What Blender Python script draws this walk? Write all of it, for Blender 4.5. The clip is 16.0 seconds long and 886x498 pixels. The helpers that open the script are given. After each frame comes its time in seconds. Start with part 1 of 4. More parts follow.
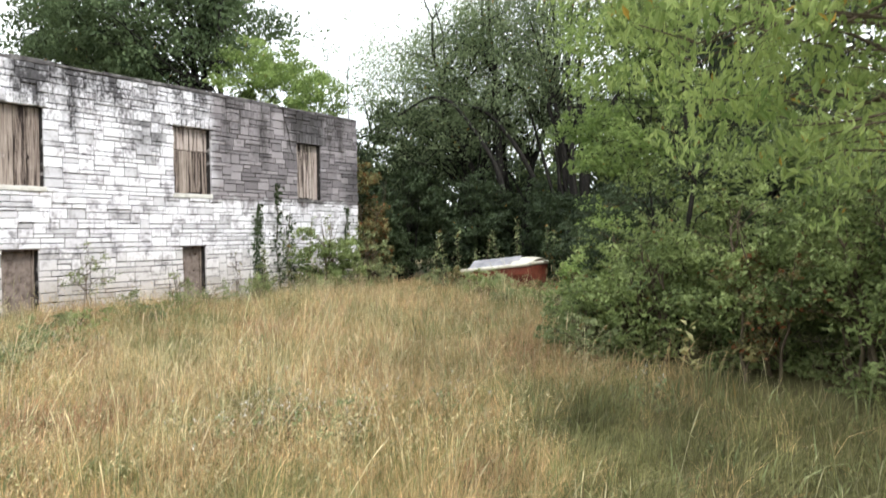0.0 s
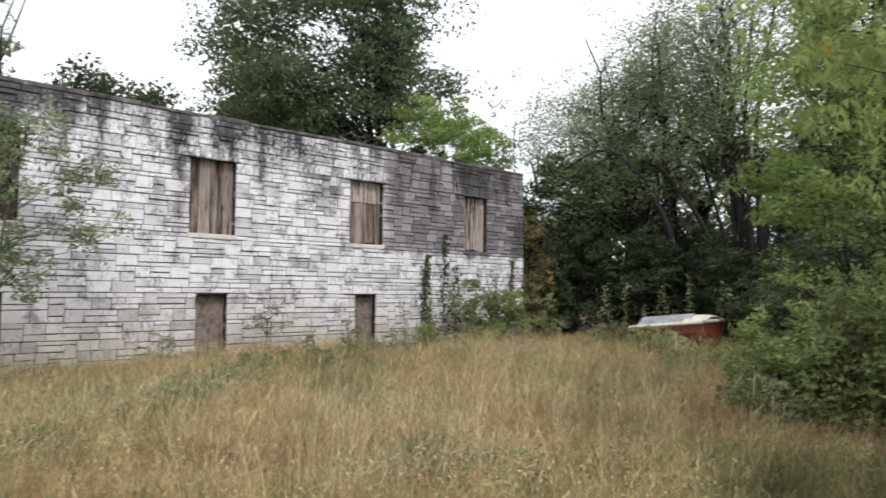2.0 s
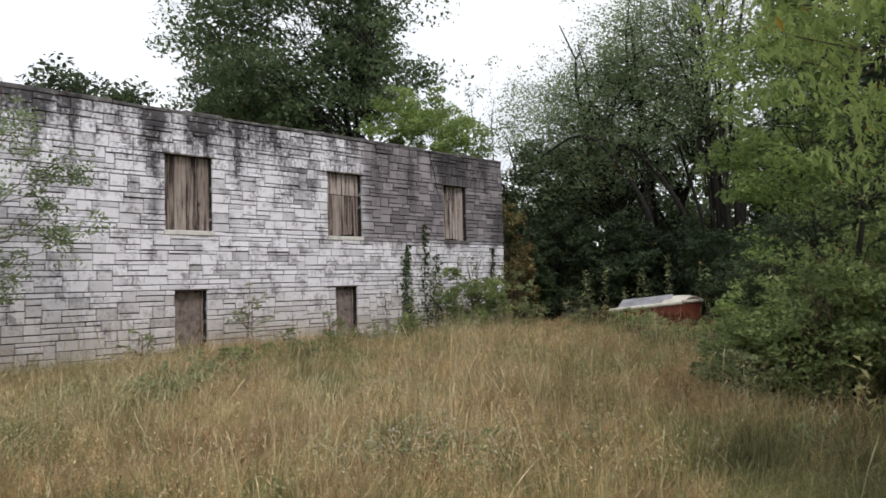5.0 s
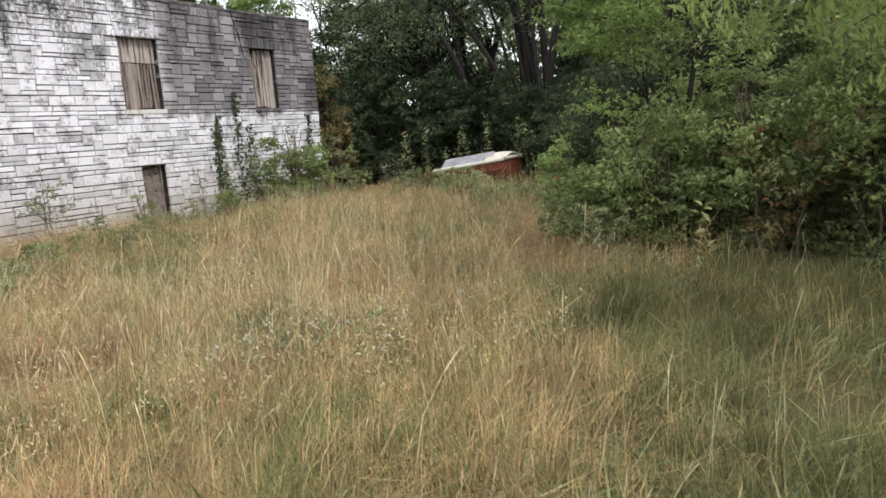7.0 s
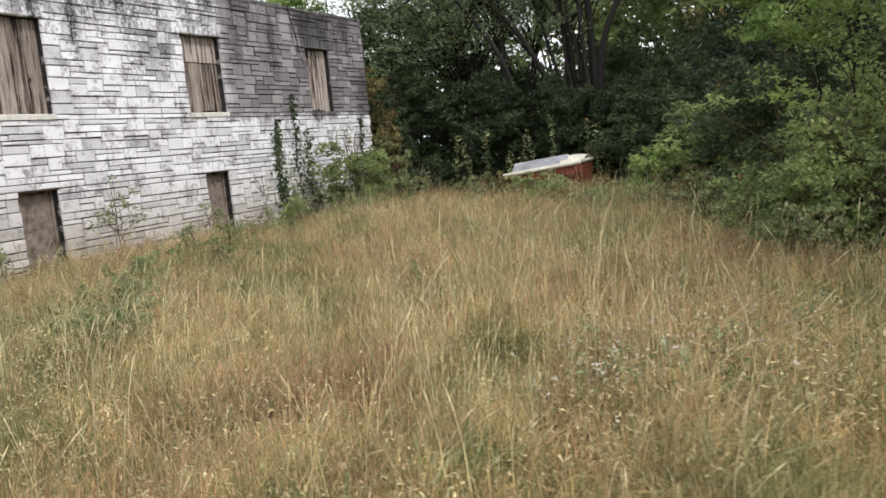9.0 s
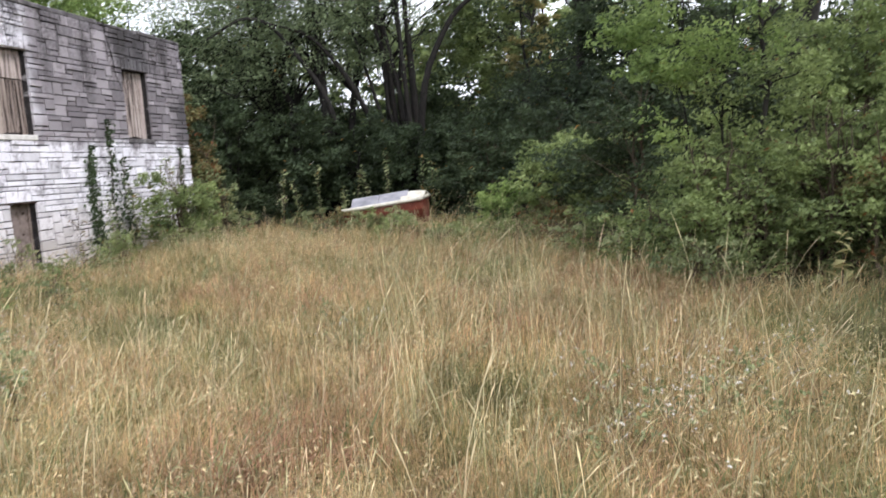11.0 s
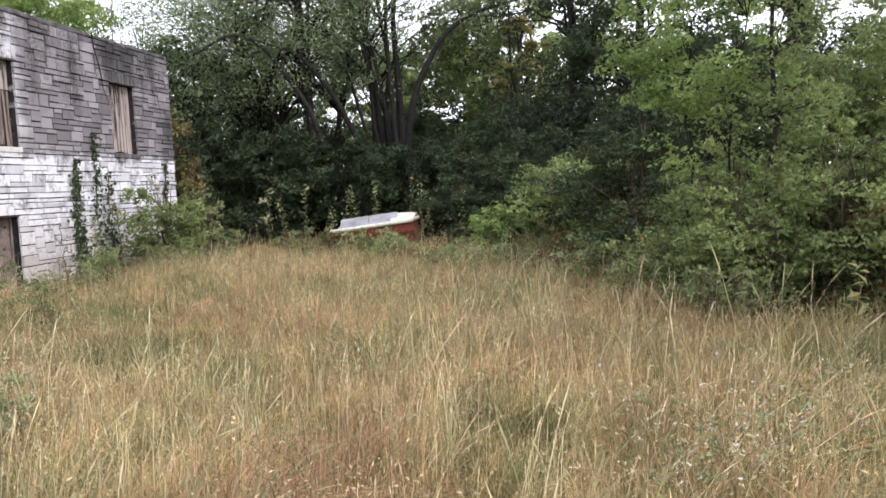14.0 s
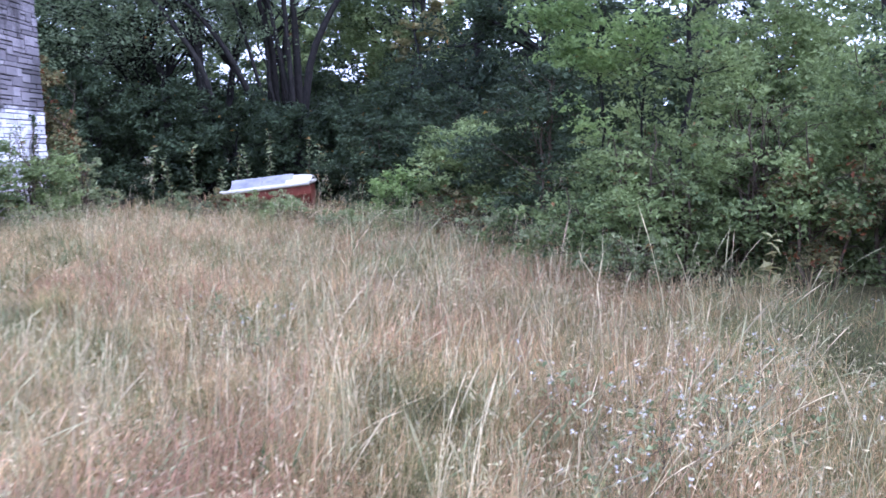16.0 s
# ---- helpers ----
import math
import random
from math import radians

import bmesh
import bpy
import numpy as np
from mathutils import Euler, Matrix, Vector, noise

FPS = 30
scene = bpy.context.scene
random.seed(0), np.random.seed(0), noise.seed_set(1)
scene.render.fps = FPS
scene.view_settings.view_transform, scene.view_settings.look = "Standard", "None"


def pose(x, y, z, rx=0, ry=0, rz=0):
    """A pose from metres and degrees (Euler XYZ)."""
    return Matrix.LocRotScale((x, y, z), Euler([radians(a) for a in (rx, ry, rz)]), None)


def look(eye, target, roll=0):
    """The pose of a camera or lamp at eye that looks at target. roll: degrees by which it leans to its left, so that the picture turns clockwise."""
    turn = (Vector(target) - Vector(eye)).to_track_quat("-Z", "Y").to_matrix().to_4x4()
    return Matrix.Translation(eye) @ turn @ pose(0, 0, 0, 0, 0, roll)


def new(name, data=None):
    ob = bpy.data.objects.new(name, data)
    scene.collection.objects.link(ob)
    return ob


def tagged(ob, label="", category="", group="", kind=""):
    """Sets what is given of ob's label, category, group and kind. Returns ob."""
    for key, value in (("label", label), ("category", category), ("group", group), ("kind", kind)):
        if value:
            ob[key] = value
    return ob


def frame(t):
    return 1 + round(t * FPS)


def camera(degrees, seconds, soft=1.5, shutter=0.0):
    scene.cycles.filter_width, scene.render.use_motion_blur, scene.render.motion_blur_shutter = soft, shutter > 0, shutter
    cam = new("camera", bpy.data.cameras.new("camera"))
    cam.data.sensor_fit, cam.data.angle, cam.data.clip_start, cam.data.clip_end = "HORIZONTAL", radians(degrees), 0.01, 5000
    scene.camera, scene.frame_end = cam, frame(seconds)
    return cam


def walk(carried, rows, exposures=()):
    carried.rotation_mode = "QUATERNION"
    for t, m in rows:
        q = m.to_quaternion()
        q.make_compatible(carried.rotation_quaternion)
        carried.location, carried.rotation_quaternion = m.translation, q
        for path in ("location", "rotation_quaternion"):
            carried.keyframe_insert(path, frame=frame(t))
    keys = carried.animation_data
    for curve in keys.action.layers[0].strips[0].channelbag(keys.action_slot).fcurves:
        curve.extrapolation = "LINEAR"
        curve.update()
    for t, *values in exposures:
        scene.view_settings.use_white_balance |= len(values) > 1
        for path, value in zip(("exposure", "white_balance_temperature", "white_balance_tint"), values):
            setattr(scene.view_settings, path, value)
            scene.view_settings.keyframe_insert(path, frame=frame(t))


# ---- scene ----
cam = camera(58.5, 16.0, soft=1.6, shutter=0.45)
PATH = [
    (0, (0.134, 0.677, 1.542), (-0.92, 2.377, 1.515), -1.0),
    (0.5, (0.113, 0.705, 1.581), (-0.936, 2.407, 1.652), -1.1),
    (1, (0.106, 0.725, 1.569), (-1.037, 2.363, 1.669), -0.7),
    (1.5, (0.114, 0.726, 1.554), (-1.134, 2.285, 1.666), -0.1),
    (2, (0.017, 0.65, 1.488), (-1.354, 2.101, 1.602), 0.4),
    (2.5, (0.005, 0.626, 1.489), (-1.45, 1.994, 1.594), 0.7),
    (3, (0.0, 0.604, 1.495), (-1.463, 1.964, 1.591), 0.7),
    (5.3, (0.136, 0.753, 1.422), (-1.182, 2.255, 1.498), -2.0),
    (5.5, (0.115, 0.796, 1.419), (-1.181, 2.318, 1.467), -2.3),
    (6, (-0.141, 0.707, 1.411), (-1.233, 2.379, 1.298), -1.7),
    (6.5, (-0.441, 0.707, 1.39), (-1.355, 2.462, 1.101), -3.0),
    (7, (-0.503, 0.8, 1.499), (-1.457, 2.536, 1.222), -5.1),
    (7.5, (-0.749, 0.68, 1.555), (-1.671, 2.436, 1.298), -5.6),
    (8, (-1.311, 0.64, 1.567), (-2.213, 2.407, 1.316), -7.7),
    (8.5, (-2.167, 0.701, 1.55), (-3.119, 2.442, 1.296), -7.4),
    (8.7, (-2.408, 0.697, 1.541), (-3.355, 2.441, 1.285), -6.6),
    (10.8, (-3.947, 0.718, 1.551), (-4.39, 2.655, 1.323), -4.3),
    (11, (-4.042, 0.753, 1.562), (-4.425, 2.705, 1.353), -4.3),
    (11.5, (-4.162, 0.793, 1.63), (-4.486, 2.765, 1.537), -3.7),
    (12, (-4.341, 0.789, 1.652), (-4.642, 2.766, 1.604), -2.1),
    (12.5, (-4.353, 0.771, 1.656), (-4.667, 2.745, 1.578), -1.6),
    (13, (-4.355, 0.777, 1.639), (-4.688, 2.746, 1.542), -1.8),
    (13.5, (-4.393, 0.789, 1.618), (-4.726, 2.758, 1.504), -2.0),
    (14, (-4.444, 0.855, 1.595), (-4.753, 2.824, 1.436), -3.0),
    (14.5, (-4.469, 0.898, 1.585), (-4.856, 2.851, 1.399), -4.2),
    (15, (-4.519, 0.982, 1.546), (-4.943, 2.927, 1.35), -3.7),
    (15.5, (-4.646, 1.07, 1.532), (-4.814, 3.047, 1.282), -1.0),
    (16, (-4.54, 1.462, 1.504), (-4.597, 3.446, 1.254), -1.5),
]
EXPOSURES = [(0.0, 0.68, 6500, 7), (0.7, 0.6, 6500, 8), (1.5, 0.16, 6500, 9), (2.5, -0.04, 6500, 10), (3.0, -0.36, 6500, 10), (5.5, -0.25, 6500, 11), (6.5, 0.2, 6500, 10), (7.0, 0.26, 6500, 10), (7.5, 0.4, 6500, 10),
             (8.0, 0.42, 6550, 9), (8.6, 0.2, 6600, 8), (11.0, 0.52, 6200, 14), (15.3, 0.54, 6300, 16), (15.6, 0.72, 6000, 15), (16.0, 0.9, 4800, 30)]
walk(cam, [(t, look(eye, target, roll)) for t, eye, target, roll in PATH], EXPOSURES)

# ---- world and light: a bright overcast sky with a faint veiled sun ----
SUN_EL, SUN_AZ = 47.0, 116.6
world = bpy.data.worlds.new("overcast_sky")
scene.world = world
world.use_nodes = True
wn, wl = world.node_tree.nodes, world.node_tree.links
wn.clear()
sky = wn.new("ShaderNodeTexSky")
sky.sky_type, sky.sun_disc = "NISHITA", False
sky.sun_elevation, sky.sun_rotation = radians(SUN_EL), radians(SUN_AZ)
sky_dim = wn.new("ShaderNodeVectorMath")
sky_dim.operation = "SCALE"
sky_dim.inputs["Scale"].default_value = 0.1
cloud_noise = wn.new("ShaderNodeTexNoise")
cloud_noise.inputs["Scale"].default_value, cloud_noise.inputs["Detail"].default_value = 1.6, 4
cloud_ramp = wn.new("ShaderNodeValToRGB")
cloud_ramp.color_ramp.elements[0].position, cloud_ramp.color_ramp.elements[0].color = 0.3, (0.86, 0.91, 0.98, 1)
cloud_ramp.color_ramp.elements[1].position, cloud_ramp.color_ramp.elements[1].color = 0.7, (1.0, 1.0, 1.0, 1)
cloud_mix = wn.new("ShaderNodeMix")
cloud_mix.data_type, cloud_mix.inputs["Factor"].default_value = "RGBA", 0.9
background = wn.new("ShaderNodeBackground")
background.inputs["Strength"].default_value = 1.5
world_out = wn.new("ShaderNodeOutputWorld")
wl.new(sky.outputs["Color"], sky_dim.inputs[0])
wl.new(cloud_noise.outputs["Fac"], cloud_ramp.inputs["Fac"])
wl.new(sky_dim.outputs["Vector"], cloud_mix.inputs["A"])
wl.new(cloud_ramp.outputs["Color"], cloud_mix.inputs["B"])
wl.new(cloud_mix.outputs["Result"], background.inputs["Color"])
wl.new(background.outputs["Background"], world_out.inputs["Surface"])

sun = new("sun", bpy.data.lights.new("sun", "SUN"))
sun.data.energy, sun.data.angle, sun.data.color = 1.5, radians(11), (1.0, 0.96, 0.9)
sun.matrix_world = look((10.0, -5.0, 12.0), (0.0, 0.0, 0.0))

# ---- materials ----


def material(name, rough=0.8):
    m = bpy.data.materials.new(name)
    m.use_nodes = True
    nt = m.node_tree
    bsdf = nt.nodes["Principled BSDF"]
    bsdf.inputs["Roughness"].default_value = rough
    bsdf.inputs["Specular IOR Level"].default_value = 0.3
    return m, nt, bsdf


def node(nt, kind, **values):
    n = nt.nodes.new(kind)
    for key, value in values.items():
        n.inputs[key.replace("_", " ")].default_value = value
    return n


def ramp(nt, source, stops):
    r = nt.nodes.new("ShaderNodeValToRGB")
    e = r.color_ramp.elements
    while len(e) < len(stops):
        e.new(0.5)
    for el, (p, c) in zip(e, stops):
        el.position, el.color = p, (*c, 1) if len(c) == 3 else c
    nt.links.new(source, r.inputs["Fac"])
    return r.outputs["Color"]


def mixed(nt, fac, a, b, blend="MIX"):
    m = nt.nodes.new("ShaderNodeMix")
    m.data_type, m.blend_type = "RGBA", blend
    for key, v in (("Factor", fac), ("A", a), ("B", b)):
        if isinstance(v, (int, float)):
            m.inputs[key].default_value = v
        elif isinstance(v, tuple):
            m.inputs[key].default_value = (*v, 1)
        else:
            nt.links.new(v, m.inputs[key])
    return m.outputs["Result"]


def calc(nt, op, a, b=0.0):
    m = nt.nodes.new("ShaderNodeMath")
    m.operation = op
    for k, v in ((0, a), (1, b)):
        if isinstance(v, (int, float)):
            m.inputs[k].default_value = v
        else:
            nt.links.new(v, m.inputs[k])
    return m.outputs[0]


def place(nt, scale=(1, 1, 1)):
    g = nt.nodes.new("ShaderNodeNewGeometry")
    m = nt.nodes.new("ShaderNodeMapping")
    m.inputs["Scale"].default_value = scale
    nt.links.new(g.outputs["Position"], m.inputs["Vector"])
    return m.outputs["Vector"], g


def noise_at(nt, vector, scale, detail=4, rough=0.55):
    n = node(nt, "ShaderNodeTexNoise", Scale=scale, Detail=detail, Roughness=rough)
    nt.links.new(vector, n.inputs["Vector"])
    return n.outputs["Fac"]


def bump(nt, bsdf, height, strength, distance=0.01):
    b = node(nt, "ShaderNodeBump", Strength=strength, Distance=distance)
    nt.links.new(height, b.inputs["Height"])
    nt.links.new(b.outputs["Normal"], bsdf.inputs["Normal"])


def leaf_material(name, dark, light, accent=(0.4, 0.22, 0.05), share=0.04, glow=0.35):
    """Leaf blades: a range of greens, light and dark clumps painted in for depth, a share of turned leaves, light
    coming through.
    """
    dark, light = [tuple(0.84 * v + 0.16 * (0.3 * c[0] + 0.6 * c[1] + 0.1 * c[2]) for v in c) for c in (dark, light)]
    m = bpy.data.materials.new(name)
    m.use_nodes = True
    nt = m.node_tree
    nt.nodes.clear()
    vec, g = place(nt)
    rnd = g.outputs["Random Per Island"]
    # clump-sized noise paints lit and shaded clumps into the leaf colour
    clump_shade = noise_at(nt, vec, 1.2, 4, 0.6)
    tone = calc(nt, "ADD", calc(nt, "MULTIPLY", rnd, 0.45), calc(nt, "MULTIPLY", calc(nt, "SUBTRACT", clump_shade, 0.34), 1.9))
    colour = ramp(nt, tone, [(0.1, dark), (0.85, light)])
    turned = calc(nt, "GREATER_THAN", calc(nt, "FRACT", calc(nt, "MULTIPLY", rnd, 37.7)), 1.0 - share)
    colour = mixed(nt, turned, colour, accent)
    diff = node(nt, "ShaderNodeBsdfPrincipled", Roughness=0.55)
    diff.inputs["Specular IOR Level"].default_value = 0.25
    tran = nt.nodes.new("ShaderNodeBsdfTranslucent")
    mix = node(nt, "ShaderNodeMixShader", Fac=glow)
    out = nt.nodes.new("ShaderNodeOutputMaterial")
    nt.links.new(colour, diff.inputs["Base Color"])
    nt.links.new(mixed(nt, 0.25, colour, (0.3, 0.36, 0.14)), tran.inputs["Color"])
    nt.links.new(diff.outputs[0], mix.inputs[1])
    nt.links.new(tran.outputs[0], mix.inputs[2])
    nt.links.new(mix.outputs[0], out.inputs["Surface"])
    return m


def bark_material(name, dark, light):
    m, nt, bsdf = material(name, 0.9)
    vec, g = place(nt, (1, 1, 0.25))
    n = noise_at(nt, vec, 22, 6)
    nt.links.new(ramp(nt, n, [(0.3, dark), (0.7, light)]), bsdf.inputs["Base Color"])
    bump(nt, bsdf, n, 0.7, 0.02)
    return m


MAPLE = leaf_material("maple_leaves", (0.032, 0.065, 0.027), (0.155, 0.225, 0.09), share=0.002)
FRESH = leaf_material("fresh_green_leaves", (0.09, 0.17, 0.03), (0.42, 0.56, 0.14), share=0.004, glow=0.5)
# lifted to a pale grey-green, so distance haze is part of this colour
LOCUST = leaf_material("grey_green_leaves", (0.085, 0.135, 0.065), (0.36, 0.45, 0.22), share=0.004, glow=0.5)
# leaf colour lowered to near black, with the understorey's deep shade included
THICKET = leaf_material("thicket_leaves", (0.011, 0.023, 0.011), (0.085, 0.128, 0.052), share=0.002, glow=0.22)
JUNIPER = leaf_material("juniper_needles", (0.018, 0.036, 0.018), (0.06, 0.09, 0.045), share=0.004, glow=0.12)
SHRUB = leaf_material("shrub_leaves", (0.06, 0.1, 0.028), (0.37, 0.46, 0.14), (0.3, 0.15, 0.06), 0.008, 0.42)
NEAR = leaf_material("near_tree_leaves", (0.15, 0.25, 0.045), (0.54, 0.66, 0.18), (0.5, 0.3, 0.05), 0.012, 0.6)
RUSSET = leaf_material("turning_vine_leaves", (0.06, 0.065, 0.025), (0.31, 0.27, 0.09), (0.25, 0.09, 0.04), 0.14)
GOLD = leaf_material("yellowing_leaves", (0.18, 0.18, 0.06), (0.46, 0.4, 0.14), (0.38, 0.27, 0.09), 0.12)
WEED = leaf_material("weed_leaves", (0.09, 0.13, 0.045), (0.4, 0.45, 0.19), (0.3, 0.2, 0.08), 0.04)
PALE_WEED = leaf_material("pale_weed_leaves", (0.15, 0.21, 0.07), (0.42, 0.5, 0.22), (0.3, 0.18, 0.06), 0.08)
PALE_LEAF = leaf_material("pale_yellow_leaves", (0.4, 0.36, 0.12), (0.62, 0.58, 0.25), share=0.02)
PETAL = leaf_material("white_petals", (0.5, 0.46, 0.4), (0.74, 0.7, 0.63), share=0.0, glow=0.2)
BARK = bark_material("dark_bark", (0.012, 0.011, 0.01), (0.042, 0.037, 0.033))
TWIG = bark_material("brown_twigs", (0.06, 0.045, 0.03), (0.17, 0.13, 0.09))


def grass_material(name, straw, rust, green, lift=1.0):
    m = bpy.data.materials.new(name)
    m.use_nodes = True
    nt = m.node_tree
    nt.nodes.clear()
    vec, g = place(nt)
    rnd = g.outputs["Random Per Island"]
    broad = noise_at(nt, vec, 0.75, 5, 0.7)
    fine = noise_at(nt, vec, 2.2, 6, 0.72)
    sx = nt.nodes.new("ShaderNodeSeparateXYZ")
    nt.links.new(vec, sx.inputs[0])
    # greener growth plus painted shade: colour shifts darker towards the hedge side (+x)
    lush_shade = calc(nt, "MULTIPLY", calc(nt, "MAXIMUM", calc(nt, "ADD", sx.outputs["X"], 3.2), 0.0), -0.06)
    broad = calc(nt, "ADD", broad, calc(nt, "MAXIMUM", lush_shade, -0.27))
    # the lowest stop, green at half brightness, is the shaded tone
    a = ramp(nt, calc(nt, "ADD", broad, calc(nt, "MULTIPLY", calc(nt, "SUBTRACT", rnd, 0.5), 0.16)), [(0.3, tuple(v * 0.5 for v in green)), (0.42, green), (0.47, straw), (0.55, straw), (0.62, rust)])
    a = mixed(nt, calc(nt, "GREATER_THAN", calc(nt, "ADD", calc(nt, "FRACT", calc(nt, "MULTIPLY", rnd, 17.3)), calc(nt, "MULTIPLY", fine, 0.5)), 1.0), a, green)
    shade = calc(nt, "ADD", 0.45, calc(nt, "MULTIPLY", calc(nt, "FRACT", calc(nt, "MULTIPLY", rnd, 53.1)), 0.75))
    shade = calc(nt, "MULTIPLY", shade, calc(nt, "ADD", -0.35, calc(nt, "MULTIPLY", fine, 2.7)))
    scaled = nt.nodes.new("ShaderNodeVectorMath")
    scaled.operation = "SCALE"
    nt.links.new(a, scaled.inputs[0])
    nt.links.new(calc(nt, "MULTIPLY", shade, lift), scaled.inputs["Scale"])
    diff = node(nt, "ShaderNodeBsdfPrincipled", Roughness=0.6)
    diff.inputs["Specular IOR Level"].default_value = 0.25
    tran = nt.nodes.new("ShaderNodeBsdfTranslucent")
    mix = node(nt, "ShaderNodeMixShader", Fac=0.3)
    out = nt.nodes.new("ShaderNodeOutputMaterial")
    nt.links.new(scaled.outputs["Vector"], diff.inputs["Base Color"])
    nt.links.new(scaled.outputs["Vector"], tran.inputs["Color"])
    nt.links.new(diff.outputs[0], mix.inputs[1])
    nt.links.new(tran.outputs[0], mix.inputs[2])
    nt.links.new(mix.outputs[0], out.inputs["Surface"])
    return m


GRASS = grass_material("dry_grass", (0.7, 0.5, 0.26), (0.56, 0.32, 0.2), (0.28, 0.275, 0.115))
STALK = grass_material("straw_stalks", (0.8, 0.68, 0.42), (0.72, 0.54, 0.36), (0.6, 0.56, 0.32))

SOIL, nt, bsdf = material("thatch_and_soil", 0.95)
vec, g = place(nt)
n1, n2 = noise_at(nt, vec, 0.5, 5), noise_at(nt, vec, 30, 6)
c = ramp(nt, n1, [(0.35, (0.1, 0.1, 0.04)), (0.65, (0.2, 0.15, 0.075))])
nt.links.new(mixed(nt, 0.6, c, ramp(nt, n2, [(0.3, (0.3, 0.3, 0.3)), (0.7, (1, 1, 1))]), "MULTIPLY"), bsdf.inputs["Base Color"])
bump(nt, bsdf, n2, 0.9, 0.05)

# whitewashed ashlar: paint worn off in streaks, and never painted high up beside the far corner
STONE, nt, bsdf = material("whitewashed_stone", 0.85)
vec, g = place(nt)
sep = nt.nodes.new("ShaderNodeSeparateXYZ")
nt.links.new(vec, sep.inputs[0])
info = nt.nodes.new("ShaderNodeObjectInfo")
rnd = calc(nt, "FRACT", calc(nt, "ADD", calc(nt, "MULTIPLY", info.outputs["Random"], 7.31), g.outputs["Random Per Island"]))
rnd2 = calc(nt, "FRACT", calc(nt, "MULTIPLY", rnd, 19.7))
fine = noise_at(nt, vec, 16, 6, 0.65)
mid = noise_at(nt, vec, 2.6, 5, 0.6)
streak_vec, _ = place(nt, (1.0, 2.0, 0.5))
streak = noise_at(nt, streak_vec, 1.0, 5, 0.6)
paint = ramp(nt, rnd, [(0.0, (0.7, 0.68, 0.72)), (0.25, (0.84, 0.82, 0.87)), (1.0, (0.92, 0.9, 0.95))])
bare = ramp(nt, rnd, [(0.0, (0.15, 0.132, 0.142)), (0.5, (0.24, 0.215, 0.228)), (1.0, (0.35, 0.315, 0.33))])
grime = ramp(nt, calc(nt, "ADD", mid, calc(nt, "MULTIPLY", calc(nt, "SUBTRACT", fine, 0.5), 0.7)), [(0.5, (1, 1, 1)), (0.6, (0.62, 0.6, 0.61)), (0.7, (0.16, 0.15, 0.155))])
paint = mixed(nt, 0.75, paint, grime, "MULTIPLY")
smudge = calc(nt, "MULTIPLY", calc(nt, "GREATER_THAN", rnd2, 0.84), calc(nt, "MULTIPLY", mid, 0.8))
paint = mixed(nt, smudge, paint, (0.3, 0.29, 0.3))
# streaks of black algae running down from the coping
height = calc(nt, "MULTIPLY", calc(nt, "SUBTRACT", sep.outputs["Z"], 2.6), 0.16)
run = calc(nt, "ADD", calc(nt, "ADD", streak, height), calc(nt, "MULTIPLY", calc(nt, "SUBTRACT", fine, 0.5), 0.5))
algae = ramp(nt, run, [(0.68, (0, 0, 0)), (0.88, (1, 1, 1))])
paint = mixed(nt, calc(nt, "MULTIPLY", algae, 0.92), paint, (0.04, 0.037, 0.04))
edge = calc(nt, "MULTIPLY", calc(nt, "SUBTRACT", mid, 0.5), 0.7)


def band(axis, centre, half, soft=0.25):
    """1 within half of the centre along an axis, with a ragged edge."""
    off = calc(nt, "ABSOLUTE", calc(nt, "SUBTRACT", sep.outputs[axis], centre))
    off = calc(nt, "ADD", off, calc(nt, "MULTIPLY", edge, soft * 2.5))
    return ramp(nt, calc(nt, "SUBTRACT", off, half - 0.5), [(max(0.0, 0.5 - soft), (1, 1, 1)), (0.5 + soft, (0, 0, 0))])


stain_run = calc(nt, "MULTIPLY", band("Y", 7.66, 0.1, 0.12), band("Z", 3.75, 1.15, 0.3))
stain_top = calc(nt, "MULTIPLY", band("Y", 8.7, 1.1, 0.4), band("Z", 4.5, 0.2, 0.2))
stain_mid = calc(nt, "MULTIPLY", band("Y", 10.9, 0.3, 0.3), band("Z", 3.9, 0.6, 0.4))
stain = calc(nt, "MAXIMUM", calc(nt, "MAXIMUM", stain_run, calc(nt, "MULTIPLY", stain_top, 0.45)), calc(nt, "MULTIPLY", stain_mid, 0.9))
blotch = ramp(nt, calc(nt, "ADD", calc(nt, "MULTIPLY", rnd2, 0.45), calc(nt, "MULTIPLY", fine, 0.6)), [(0.3, (0.05, 0.05, 0.05)), (0.62, (1, 1, 1))])
paint = mixed(nt, calc(nt, "MULTIPLY", calc(nt, "MULTIPLY", stain, blotch), 0.85), paint, (0.045, 0.042, 0.045))
# the unpainted field
in_y = ramp(nt, calc(nt, "ADD", calc(nt, "MULTIPLY", calc(nt, "SUBTRACT", sep.outputs["Y"], 11.9), 0.8), edge), [(0.3, (0, 0, 0)), (0.75, (1, 1, 1))])
in_z = ramp(nt, calc(nt, "ADD", calc(nt, "SUBTRACT", sep.outputs["Z"], 2.0), edge), [(0.38, (0, 0, 0)), (0.55, (1, 1, 1))])
field = calc(nt, "MULTIPLY", calc(nt, "MULTIPLY", in_y, in_z), 0.93)
